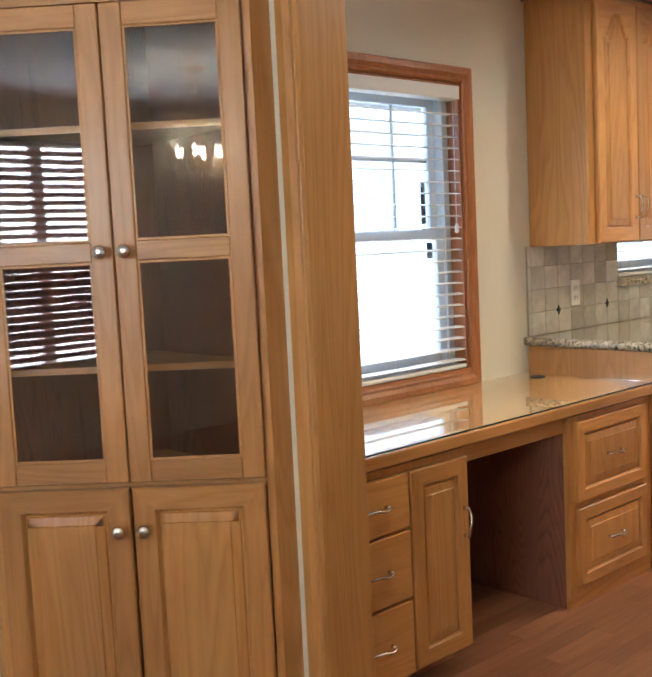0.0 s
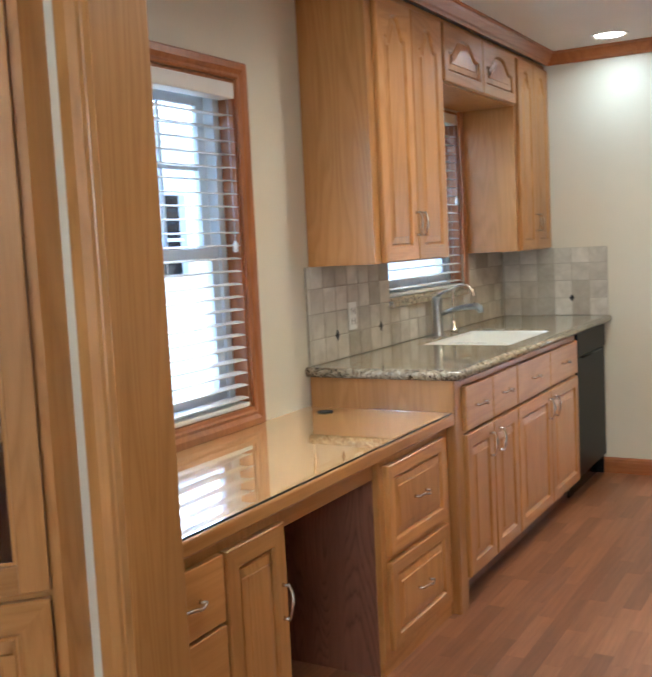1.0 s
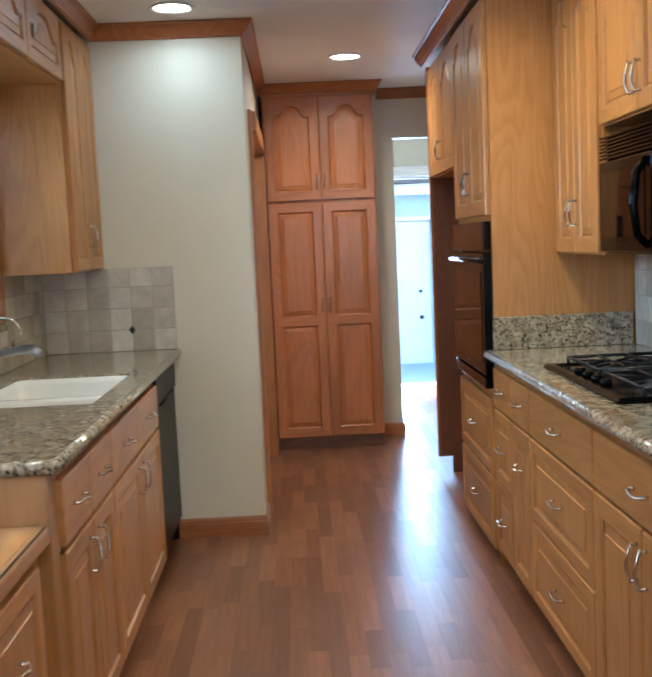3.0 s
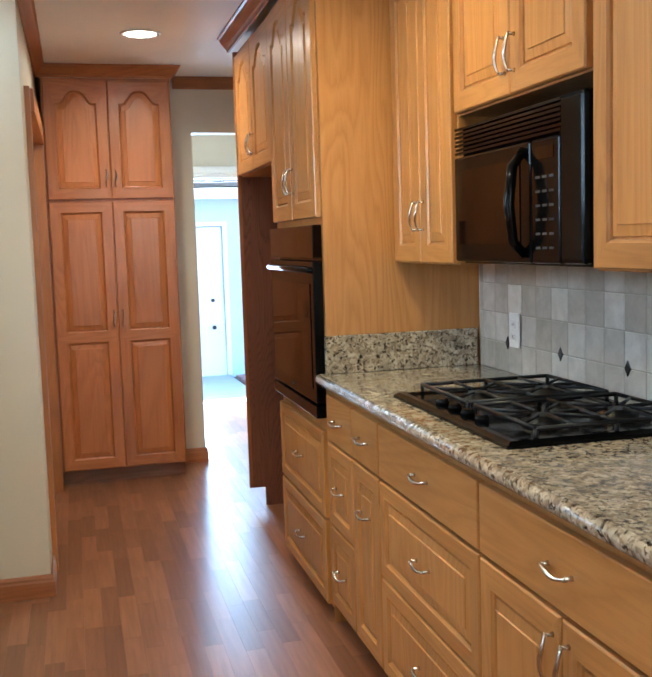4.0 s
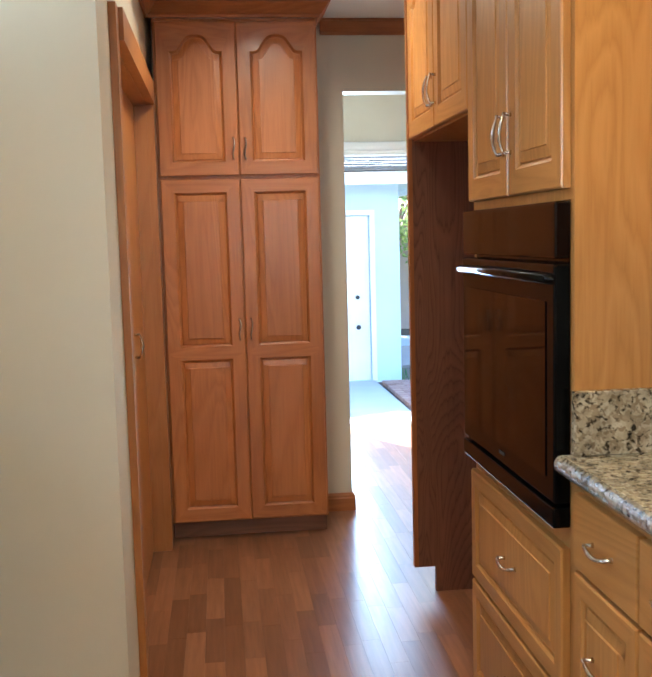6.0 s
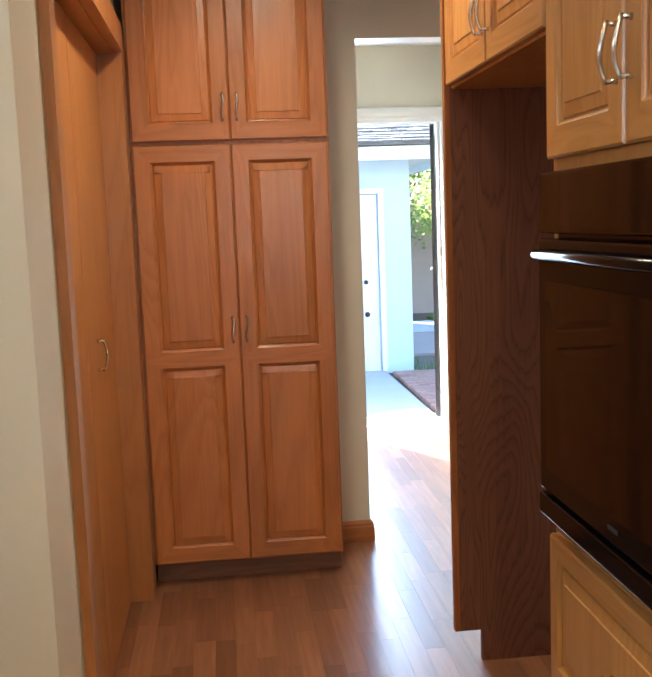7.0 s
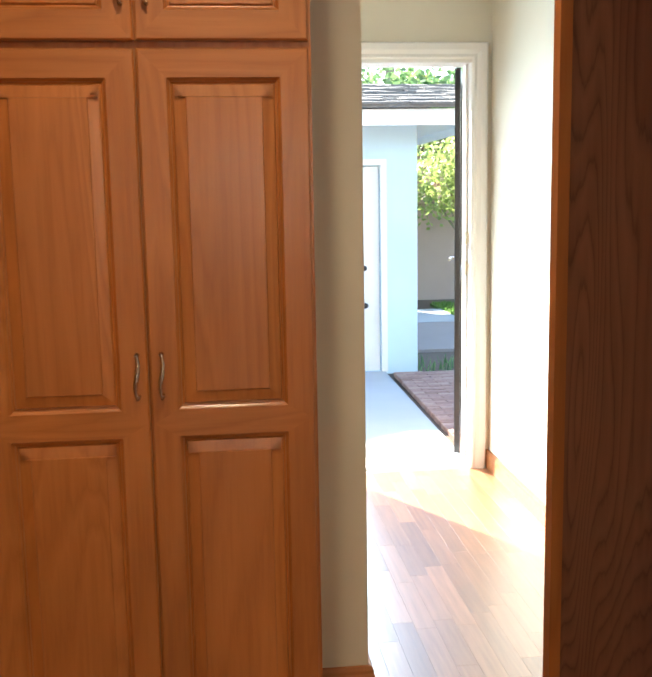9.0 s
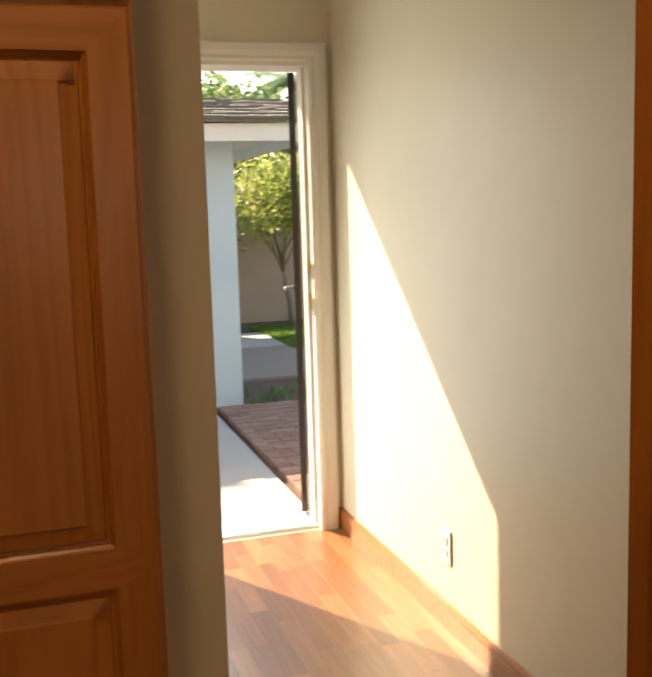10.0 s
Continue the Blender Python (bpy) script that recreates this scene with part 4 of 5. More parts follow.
hob = thing("gas_cooktop", pose(0, 0, 0.9115), "black gas cooktop with cast iron grates on the granite", "cooktop")
X0, X1, Y0, Y1 = 2.045, 2.545, 0.305, 1.065
bm = bmesh.new()
loops(bm, [[(X0 + i, Y0 + i, z), (X1 - i, Y0 + i, z), (X1 - i, Y1 - i, z), (X0 + i, Y1 - i, z)] for i, z in ((0, 0), (0, 0.008), (0.012, 0.016), (0.03, 0.016), (0.045, 0.010))], cap_first=True)
part("tray", bm, BLACK, hob)
for gx in (2.225, 2.43):
    for gy in (0.495, 0.8725):
        part("burner", lathe([(0.05, 0.010), (0.05, 0.020), (0.036, 0.022), (0.036, 0.030), (0.03, 0.033)], 20, at=(gx, gy, 0)), IRON, hob)
for gy0, gy1 in ((0.33, 0.66), (0.705, 1.04)):
    bm = bmesh.new()
    gx0, gx1 = 2.125, 2.528
    zt = 0.036
    ym, xm = (gy0 + gy1) / 2, (gx0 + gx1) / 2

    def bar(x0, y0, x1, y1, r=0.006):
        tube([(x0, y0, zt), (x1, y1, zt)], r, 6, bm)
    for a in ((gx0, gy0, gx1, gy0), (gx0, gy1, gx1, gy1), (gx0, gy0, gx0, gy1), (gx1, gy0, gx1, gy1), (xm, gy0, xm, gy1)):
        bar(*a)
    for cx in (2.225, 2.43):
        for ang in range(0, 360, 45):
            c, s = math.cos(radians(ang)), math.sin(radians(ang))
            reach = min((gx1 - cx if c > 0 else cx - gx0) / max(abs(c), 1e-6), (gy1 - ym) / max(abs(s), 1e-6), (abs(xm - cx) / max(abs(c), 1e-6)) if c * (xm - cx) > 0 else 9)
            bar(cx + 0.03 * c, ym + 0.03 * s, cx + reach * c, ym + reach * s, 0.0048)
    for fx in (gx0, xm, gx1):
        for fy in (gy0, gy1):
            tube([(fx, fy, 0.010), (fx, fy, zt)], 0.006, 6, bm)
    part("grate", bm, IRON, hob, "cast iron grate")
for k in range(4):
    part("knob", lathe([(0.018, 0.010), (0.018, 0.024), (0.014, 0.03), (0.012, 0.031)], 16, at=(2.098, 0.56 + k * 0.085, 0)), BLACK, hob)


def outlet(where, label):
    o = thing("wall_outlet", where, label, "outlet", "outlets")
    block("plate", (-0.036, 0.036, -0.006, 0.0, -0.058, 0.058), PLASTIC, o, bevel=0.003)
    for z in (-0.021, 0.021):
        s = block("socket", (-0.016, 0.016, -0.008, -0.006, z - 0.014, z + 0.014), WHITE, o, bevel=0.004)
        for u in (-0.006, 0.006):
            block("slot", (u - 0.0012, u + 0.0012, -0.0085, -0.0081, z - 0.005, z + 0.005), DARK_HOLE, s)
    return o


outlet(pose(0.014, 0.353, 1.08, 0, 0, 90), "ivory outlet on the tiled backsplash")
outlet(pose(2.563, 1.325, 1.06, 0, 0, -90), "ivory outlet on the backsplash by the cooktop")
outlet(pose(2.829, 5.43, 0.275, 0, 0, -90), "ivory outlet low on the laundry wall")


# ---- recessed ceiling lights ----
for cx, cy, watts, tone in CAN_SPOTS:
    c = thing("ceiling_light", pose(cx, cy, CEIL_Z), "round recessed ceiling light, switched on", "light", "ceiling lights")
    part("trim_ring", lathe([(0.098, -0.0005), (0.098, -0.006), (0.088, -0.009), (0.075, -0.004), (0.075, -0.0005)], 32), WHITE, c)
    part("bulb", lathe([(0.074, -0.001), (0.072, -0.004), (0.04, -0.006), (0.001, -0.007)], 32), BULB, c)


# ---- corner hutch in the dining room ----
HO = Vector((0.308, -2.169, 0))
h = thing("corner_hutch", Matrix.Translation(HO) @ pose(0, 0, 0, 0, 0, 45), "oak corner hutch with glass doors above panelled doors", "hutch")
HW = 0.352
block("plinth", (-0.375, 0.375, 0.012, 0.03, 0.0, 0.10), WOOD_X, h)
for z in (0.10, 0.735, CEIL_Z - 0.04):
    bm = loops(bmesh.new(), [[(-0.356, 0.006, z + k), (0.356, 0.006, z + k), (0.39, 0.045, z + k), (0.0, 0.42, z + k), (-0.39, 0.045, z + k)] for k in (0, 0.02)], cap_first=True)
    bmesh.ops.recalc_face_normals(bm, faces=bm.faces[:])
    part("deck", bm, WOOD_X, h)
for s in (-1, 1):
    block("stile", (min(s * 0.3535, s * 0.374), max(s * 0.3535, s * 0.374), 0.0, 0.02, 0.0, CEIL_Z - 0.02), WOOD_Z, h)
    bm = loops(bmesh.new(), [[(s * 0.374, 0.0, z), (s * 0.4195, 0.0455, z), (s * 0.405, 0.06, z), (s * 0.36, 0.015, z)] for z in (0.0, CEIL_Z - 0.02)], cap_first=True)
    bmesh.ops.recalc_face_normals(bm, faces=bm.faces[:])
    part("side_post", bm, WOOD_Z, h)
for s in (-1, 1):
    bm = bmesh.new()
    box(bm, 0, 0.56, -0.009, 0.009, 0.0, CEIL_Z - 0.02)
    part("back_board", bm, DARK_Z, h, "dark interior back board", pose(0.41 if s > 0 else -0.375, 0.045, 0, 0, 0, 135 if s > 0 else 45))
for z in (1.042, 1.662):
    bm = loops(bmesh.new(), [[(-0.352, 0.035, z + k), (0.352, 0.035, z + k), (0.0, 0.385, z + k)] for k in (0, 0.018)], cap_first=True)
    bmesh.ops.recalc_face_normals(bm, faces=bm.faces[:])
    part("shelf", bm, WOOD_X, h)


def glass_door(cab, u, z, w, hgt, mid, knob_u):
    bm = bmesh.new()
    e = 0.056
    for q in ((0, e, 0, hgt), (w - e, w, 0, hgt)):
        box(bm, q[0], q[1], -T, 0, q[2], q[3], bevel=0.003)
    f = part("door", bm, WOOD_Z, cab, where=pose(u, -0.001, z))
    for lo, hi in ((0, e), (hgt - e, hgt), (mid - 0.025, mid + 0.025)):
        block("rail", (e, w - e, -T + 0.001, -0.001, lo, hi), WOOD_X, f, bevel=0.003)
    for lo, hi in ((e, mid - 0.025), (mid + 0.025, hgt - e)):
        block("pane", (e - 0.004, w - e + 0.004, -0.012, -0.008, lo - 0.004, hi + 0.004), CLEAR, f)
        bm = bmesh.new()
        for x0, x1, za, zb in ((e, e + 0.007, lo, hi), (w - e - 0.007, w - e, lo, hi), (e + 0.007, w - e - 0.007, lo, lo + 0.007), (e + 0.007, w - e - 0.007, hi - 0.007, hi)):
            box(bm, x0, x1, -0.0165, -0.0125, za, zb, bevel=0.0015)
        part("glazing_bead", bm, WOOD_Z, f)
    place("knob", KNOB, f, "brushed nickel knob", pose(knob_u, -T, mid))
    return f


glass_door(h, -HW, 0.762, HW - 0.002, 1.205, 0.594, HW - 0.030)
glass_door(h, 0.002, 0.762, HW - 0.002, 1.205, 0.594, 0.030)
block("top_rail", (-HW, HW, -0.008, 0.02, 1.972, CEIL_Z - 0.02), WOOD_X, h)
for u, ku in ((-HW, HW - 0.034), (0.002, 0.030)):
    dd = door(h, u, 0.105, HW - 0.002, 0.643, 0.058)
    place("knob", KNOB, dd, "brushed nickel knob", pose(ku, -T, 0.53))


# ---- laundry doorway to the garden ----
def north(a, out, z):
    return (a, 6.499 - out, z)


structure("trim_garden_door_casing", casing("c", north, 1.955, 2.735, 0.0, 1.955, None, 0.075, 0.022), WHITE, "white moulded casing round the garden doorway", "casing")
bm = bmesh.new()
for q in ((1.940, 1.958, 6.49, 6.66, 0, 1.957), (2.732, 2.75, 6.49, 6.66, 0, 1.957), (1.958, 2.732, 6.49, 6.66, 1.94, 1.957), (2.719, 2.732, 6.545, 6.60, 0.0, 1.94)):
    box(bm, *q)
structure("door_jamb", bm, WHITE, "white painted jamb of the garden doorway", "jamb")
structure("door_threshold", cube(1.945, 2.745, 6.525, 6.72, -0.02, 0.016, bevel=0.004), VINYL, "white metal threshold of the garden doorway", "threshold")
block("strike_plate", (2.717, 2.7195, 6.51, 6.54, 0.95, 1.02), BRASS, bpy.data.objects["door_jamb"])
block("strike_plate", (2.717, 2.7195, 6.51, 6.54, 1.10, 1.16), BRASS, bpy.data.objects["door_jamb"])

sd = thing("screen_door", pose(2.712, 6.67, 0.0, 0, 0, 74), "dark bronze screen door standing open outside", "door")
bm = bmesh.new()
for q in ((0, 0.045, 0.03, 1.94), (0.69, 0.735, 0.03, 1.94), (0.045, 0.69, 0.03, 0.13), (0.045, 0.69, 1.88, 1.94), (0.045, 0.69, 0.90, 0.95)):
    box(bm, q[0], q[1], -0.014, 0.014, q[2], q[3], bevel=0.002)
part("frame", bm, BRONZE, sd)
bm = bmesh.new()
for k in range(8):
    box(bm, 0.045 + k * 0.082, 0.049 + k * 0.082, -0.003, 0.003, 0.13, 1.88)
part("grille", bm, BRONZE, sd)
part("handle", tube([(0.712, 0.0, 0.98), (0.712, 0.045, 0.98), (0.70, 0.06, 0.98), (0.62, 0.062, 0.975)], [0.012, 0.008, 0.008, 0.007], 10), NICKEL, sd)

# ---- outside ----
GZ = -0.42


def slope_z(y):
    return -0.10 - 0.30 * (min(max(y, 6.7), 11.3) - 6.7) / 4.6


structure("ground", cube(-70, 80, -70, 110, GZ - 0.6, GZ - 0.03), SOIL, "bare brown garden soil", "ground")
bm = bmesh.new()
loops(bm, [[(-3, 6.66, slope_z(6.7)), (2.84, 6.66, slope_z(6.7)), (3.16, 11.3, GZ), (3.16, 11.39, GZ), (-3, 11.39, GZ)], [(-3, 6.66, GZ - 0.5), (2.84, 6.66, GZ - 0.5), (3.16, 11.3, GZ - 0.5), (3.16, 11.39, GZ - 0.5), (-3, 11.39, GZ - 0.5)]], cap_first=True)
bmesh.ops.recalc_face_normals(bm, faces=bm.faces[:])
structure("pavement_path", bm, CONCRETE, "pale concrete path from the garden door", "path")
structure("pavement_walk", cube(3.55, 12, 12.6, 14.9, GZ - 0.3, GZ + 0.004), paint("grey_walk", (0.30, 0.25, 0.23), 0.9, 0.4, 40), "dark grey garden walk", "path")
structure("pavement_slab", cube(3.55, 12, 14.9, 16.4, GZ - 0.3, GZ + 0.008), CONCRETE, "sunlit concrete garden slab", "path")


def blades(name, x0, x1, y0, y1, z, count, tall, colours, label, seed):
    """Grass-like blades: bent thin triangles, joined."""
    rnd = random.Random(seed)
    v, f = [], []
    for k in range(count):
        x, y, a, h = rnd.uniform(x0, x1), rnd.uniform(y0, y1), rnd.uniform(0, math.tau), tall * rnd.uniform(0.5, 1.1)
        c, s, w = math.cos(a), math.sin(a), 0.006 + h * 0.03
        o = len(v)
        lean = rnd.uniform(0.1, 0.5) * h
        v += [(x - s * w, y + c * w, z), (x + s * w, y - c * w, z), (x + c * lean * 0.4 + s * w * 0.6, y + s * lean * 0.4 - c * w * 0.6, z + h * 0.6), (x + c * lean, y + s * lean, z + h)]
        f += [(o, o + 1, o + 2), (o, o + 2, o + 3)]
    me = bpy.data.meshes.new(name)
    me.from_pydata(v, [], f)
    me.materials.append(colours)
    return place(name, me)


def leaf_material(name, a, c):
    m, nt, b = material(name, 0.55)
    geo = nt.nodes.new("ShaderNodeNewGeometry")
    nt.links.new(ramp(nt, geo.outputs["Random Per Island"], [(0.0, a), (1.0, c)]), b.inputs["Base Color"])
    b.inputs["Subsurface Weight"].default_value = 0.0
    tr = nt.nodes.new("ShaderNodeBsdfTranslucent")
    nt.links.new(ramp(nt, geo.outputs["Random Per Island"], [(0.0, tuple(1.6 * q for q in a)), (1.0, tuple(1.6 * q for q in c))]), tr.inputs["Color"])
    add = nt.nodes.new("ShaderNodeMixShader")
    add.inputs[0].default_value = 0.4
    out = nt.nodes["Material Output"]
    nt.links.new(b.outputs[0], add.inputs[1])
    nt.links.new(tr.outputs[0], add.inputs[2])
    nt.links.new(add.outputs[0], out.inputs["Surface"])
    return m


GRASS = leaf_material("grass_blades", (0.06, 0.14, 0.02), (0.14, 0.24, 0.04))
CITRUS = leaf_material("yellow_green_leaves", (0.14, 0.20, 0.05), (0.32, 0.36, 0.12))
GREEN = leaf_material("green_leaves", (0.06, 0.13, 0.05), (0.17, 0.26, 0.10))
PALM = leaf_material("palm_leaves", (0.08, 0.16, 0.11), (0.20, 0.30, 0.20))
BARK = plain("grey_bark", (0.22, 0.18, 0.14), 0.9)
structure("lawn_bed", cube(4.9, 12, 14.6, 17.1, GZ - 0.2, GZ + 0.012), paint("lawn_soil", (0.09, 0.16, 0.03), 0.95, 0.6, 60), "green lawn patch by the block wall", "lawn")
tagged(blades("lawn", 4.9, 9.0, 14.6, 17.1, GZ + 0.012, 9000, 0.06, GRASS, "", 3), "short green lawn grass by the block wall", "grass", kind="stuff")
tagged(blades("border_plants", 3.5, 4.9, 11.25, 11.95, GZ - 0.03, 170, 0.12, GREEN, "", 4), "low green strappy plants in the soil bed", "plants", kind="stuff")


def tree(name, x, y, z, trunk_h, crown_r, crown_z, leaves, leaf, mat, seed, label, lean=(0, 0), flat=0.8):
    rnd = random.Random(seed)
    t = thing(name, pose(x, y, z), label, "tree")
    bm = bmesh.new()
    tip = Vector((lean[0], lean[1], trunk_h))
    tube([(0, 0, -0.05), tip * 0.35 + Vector((0.03, 0.02, 0)), tip * 0.7, tip], [0.055 * crown_r, 0.045 * crown_r, 0.04 * crown_r, 0.03 * crown_r], 9, bm)
    clumps = []
    for k in range(9):
        a, e = rnd.uniform(0, math.tau), rnd.uniform(-0.25, 1.0)
        end = Vector((lean[0] + crown_r * 0.75 * math.cos(a), lean[1] + crown_r * 0.75 * math.sin(a), crown_z + crown_r * flat * e * 0.8))
        tube([tip * rnd.uniform(0.75, 1), (tip + end) / 2 + Vector((0, 0, 0.1)), end], [0.022 * crown_r, 0.014 * crown_r, 0.006 * crown_r], 6, bm)
        clumps.append((end, crown_r * rnd.uniform(0.3, 0.52)))
    for k in range(7):
        a = rnd.uniform(0, math.tau)
        q = rnd.uniform(0, 0.6) * crown_r
        clumps.append((Vector((lean[0] + q * math.cos(a), lean[1] + q * math.sin(a), crown_z + rnd.uniform(0.0, 0.8) * crown_r * flat)), crown_r * rnd.uniform(0.3, 0.5)))
    part("trunk", bm, BARK, t)
    v, f = [], []
    for k in range(leaves):
        c, r = rnd.choice(clumps)
        d = Vector((rnd.gauss(0, 1), rnd.gauss(0, 1), rnd.gauss(0, 0.8))).normalized() * r * rnd.uniform(0.35, 1.1)
        p = c + d
        u = Vector((rnd.gauss(0, 1), rnd.gauss(0, 1), rnd.gauss(-0.3, 0.7))).normalized()
        w = u.orthogonal().normalized()
        w = (Matrix.Rotation(rnd.uniform(0, math.tau), 3, u) @ w) * leaf * 0.32
        s = leaf * rnd.uniform(0.6, 1.3)
        o = len(v)
        v += [tuple(p), tuple(p + u * s * 0.5 + w), tuple(p + u * s), tuple(p + u * s * 0.5 - w)]
        f += [(o, o + 1, o + 2, o + 3)]
    me = bpy.data.meshes.new("crown")
    me.from_pydata(v, [], f)
    me.materials.append(mat)
    place("crown", me, t)
    return t


tree("citrus_tree", 5.55, 16.9, GZ, 1.1, 0.95, 1.75, 3600, 0.10, CITRUS, 5, "small citrus tree with yellow-green leaves", (-0.15, 0))
tree("garden_tree", 5.2, 20.5, GZ, 1.8, 1.7, 2.7, 4200, 0.16, GREEN, 6, "leafy green tree behind the block wall", (-0.1, 0))
tree("garden_tree", 7.6, 30.0, GZ, 2.6, 1.1, 4.0, 3600, 0.2, CITRUS, 7, "tall yellow-green tree beyond the garage", (0, 0), 1.1)
tree("garden_tree", 12.5, 33.0, GZ, 2.6, 2.0, 2.9, 4200, 0.3, GREEN, 8, "broad green tree in the distance", (0, 0), 0.9)
# Added behind the garage, never in view, only to throw shade on the path.
tree("unseen_shade_caster", -4.6, 20.0, GZ, 4.2, 3.6, 5.6, 9000, 0.55, GREEN, 13, "tall dense tree added out of view to shade the path", (0, 0), 0.75)


def palm(x, y, z, h, fronds, length, seed):
    rnd = random.Random(seed)
    t = thing("palm_tree", pose(x, y, z), "palm tree with drooping blue-green fronds", "tree", "palms")
    part("trunk", tube([(0, 0, 0), (0.05, 0, h * 0.5), (0, 0, h)], [0.2, 0.17, 0.16], 10), BARK, t)
    v, f = [], []
    for k in range(fronds):
        a, e = rnd.uniform(0, math.tau), rnd.uniform(-0.2, 1.1)
        d = Vector((math.cos(a), math.sin(a), 0))
        for s in range(26):
            q = s / 26
            p = Vector((0, 0, h)) + d * (length * q * math.cos(e * (1 - q))) + Vector((0, 0, length * (q * math.sin(e) - 0.75 * q * q)))
            side = Vector((-d.y, d.x, 0))
            for sg in (-1, 1):
                L = length * 0.22 * math.sin(math.pi * min(1, q + 0.12)) + 0.03
                tip = p + side * sg * L + d * L * 0.5 - Vector((0, 0, L * 0.5))
                o = len(v)
                v += [tuple(p), tuple(p + d * 0.05 + Vector((0, 0, 0.01))), tuple(tip)]
                f += [(o, o + 1, o + 2)]
    me = bpy.data.meshes.new("crown")
    me.from_pydata(v, [], f)
    me.materials.append(PALM)
    place("crown", me, t)


palm(9.4, 31.0, GZ, 4.6, 34, 1.7, 9)
palm(10.6, 34.0, GZ, 6.0, 34, 2.0, 10)
palm(7.3, 34.0, GZ, 6.6, 34, 2.0, 12)

bm = bmesh.new()
box(bm, 3.55, 20, 18.0, 18.2, GZ - 0.3, 1.19)
fence_w = structure("block_wall", bm, FENCE, "tan block garden wall with a flat cap", "wall")
block("cap", (3.5, 20, 17.97, 18.23, 1.191, 1.25), FENCE, fence_w, bevel=0.008)

# garage beyond the path
g = thing("garage", pose(0, 0, 0), "pale blue stucco garage with a shingle roof", "building")
bm = wall_with_holes(bmesh.new(), "x", 11.4, 11.6, -7.0, 3.5, GZ - 0.3, 2.05, [(2.2, 3.13, GZ, 1.63)])
box(bm, 3.3, 3.5, 11.6, 17.9, GZ - 0.3, 2.05)
part("wall", bm, BLUE_STUCCO, g)
dr = block("door", (2.21, 3.12, 11.44, 11.48, GZ, 1.62), WHITE, g, "white side door", 0.003)
bm = bmesh.new()
for q in ((2.14, 2.2, GZ, 1.69), (3.13, 3.19, GZ, 1.69), (2.2, 3.13, 1.63, 1.69)):
    box(bm, q[0], q[1], 11.37, 11.401, q[2], q[3])
part("door_casing", bm, WHITE, g)
for z, n in ((0.25, "knob"), (0.62, "deadbolt")):
    bm = lathe([(0.012, 0), (0.012, 0.03), (0.028, 0.04), (0.03, 0.055), (0.018, 0.068)] if n == "knob" else [(0.026, 0), (0.026, 0.012), (0.018, 0.016)], 14)
    bmesh.ops.transform(bm, matrix=Matrix.Translation((2.97, 11.44, z)) @ Matrix.Rotation(radians(90), 4, "X"), verts=bm.verts[:])
    part(n, bm, BRONZE, dr)
block("fascia", (-7.6, 4.12, 10.77, 10.80, 1.967, 2.114), WHITE, g)
block("soffit", (-7.6, 4.1, 10.80, 18.5, 2.05, 2.07), WHITE, g)
block("verge_board", (4.10, 4.12, 10.80, 18.4, 1.967, 2.114), WHITE, g)
bm = bmesh.new()
for s, (a, b) in enumerate((((10.70, 2.12), (12.6, 2.50)), ((12.6, 2.50), (18.5, 2.12)))):
    loops(bm, [[(-7.7, a[0], a[1]), (4.2, a[0], a[1]), (4.2, b[0], b[1]), (-7.7, b[0], b[1])], [(-7.7, a[0], a[1] + 0.03), (4.2, a[0], a[1] + 0.03), (4.2, b[0], b[1] + 0.03), (-7.7, b[0], b[1] + 0.03)]], cap_first=True)
bmesh.ops.recalc_face_normals(bm, faces=bm.faces[:])
roof = part("roof", bm, SHINGLE, g)
rnd = random.Random(21)
SHAKES = []
for k in range(3):
    w = (0.13, 0.17, 0.21)[k]
    SHAKES.append((w, box(bmesh.new(), 0.003, w - 0.003, 0.0, 0.36, 0.0, 0.022)))
shake_meshes = []
for w, bm in SHAKES:
    me = bpy.data.meshes.new("shingle")
    bm.to_mesh(me)
    bm.free()
    me.materials.append(SHINGLE)
    shake_meshes.append((w, me))
tilt = math.degrees(math.atan2(0.38, 1.9))
for row in range(11):
    x = 1.4 - rnd.random() * 0.15
    while x < 4.18:
        w, me = rnd.choice(shake_meshes)
        yy = 10.68 + row * 0.17 + rnd.uniform(-0.015, 0.015)
        place("shingle", me, roof, where=pose(x, yy, 2.150 + (yy - 10.70) * 0.2 + 0.004 + 0.006 * (row % 2), tilt - 4.5 + rnd.uniform(-1, 1.5), rnd.uniform(-1.5, 1.5), 0))
        x += w

# neighbour's roof beyond the block wall
nb = thing("neighbour_house", pose(0, 0, 0), "tan house with a low tiled roof behind the wall", "building")
block("wall", (6.6, 16, 24.0, 30, GZ, 1.7), FENCE, nb)
bm = loops(bmesh.new(), [[(6.2, 23.4, 1.65), (16.4, 23.4, 1.65), (16.4, 30.6, 1.65), (6.2, 30.6, 1.65)], [(6.2, 23.4, 1.78), (16.4, 23.4, 1.78), (16.4, 30.6, 1.78), (6.2, 30.6, 1.78)], [(8.8, 26.9, 2.9), (13.8, 26.9, 2.9), (13.8, 27.1, 2.9), (8.8, 27.1, 2.9)]], cap_first=True)
bmesh.ops.recalc_face_normals(bm, faces=bm.faces[:])
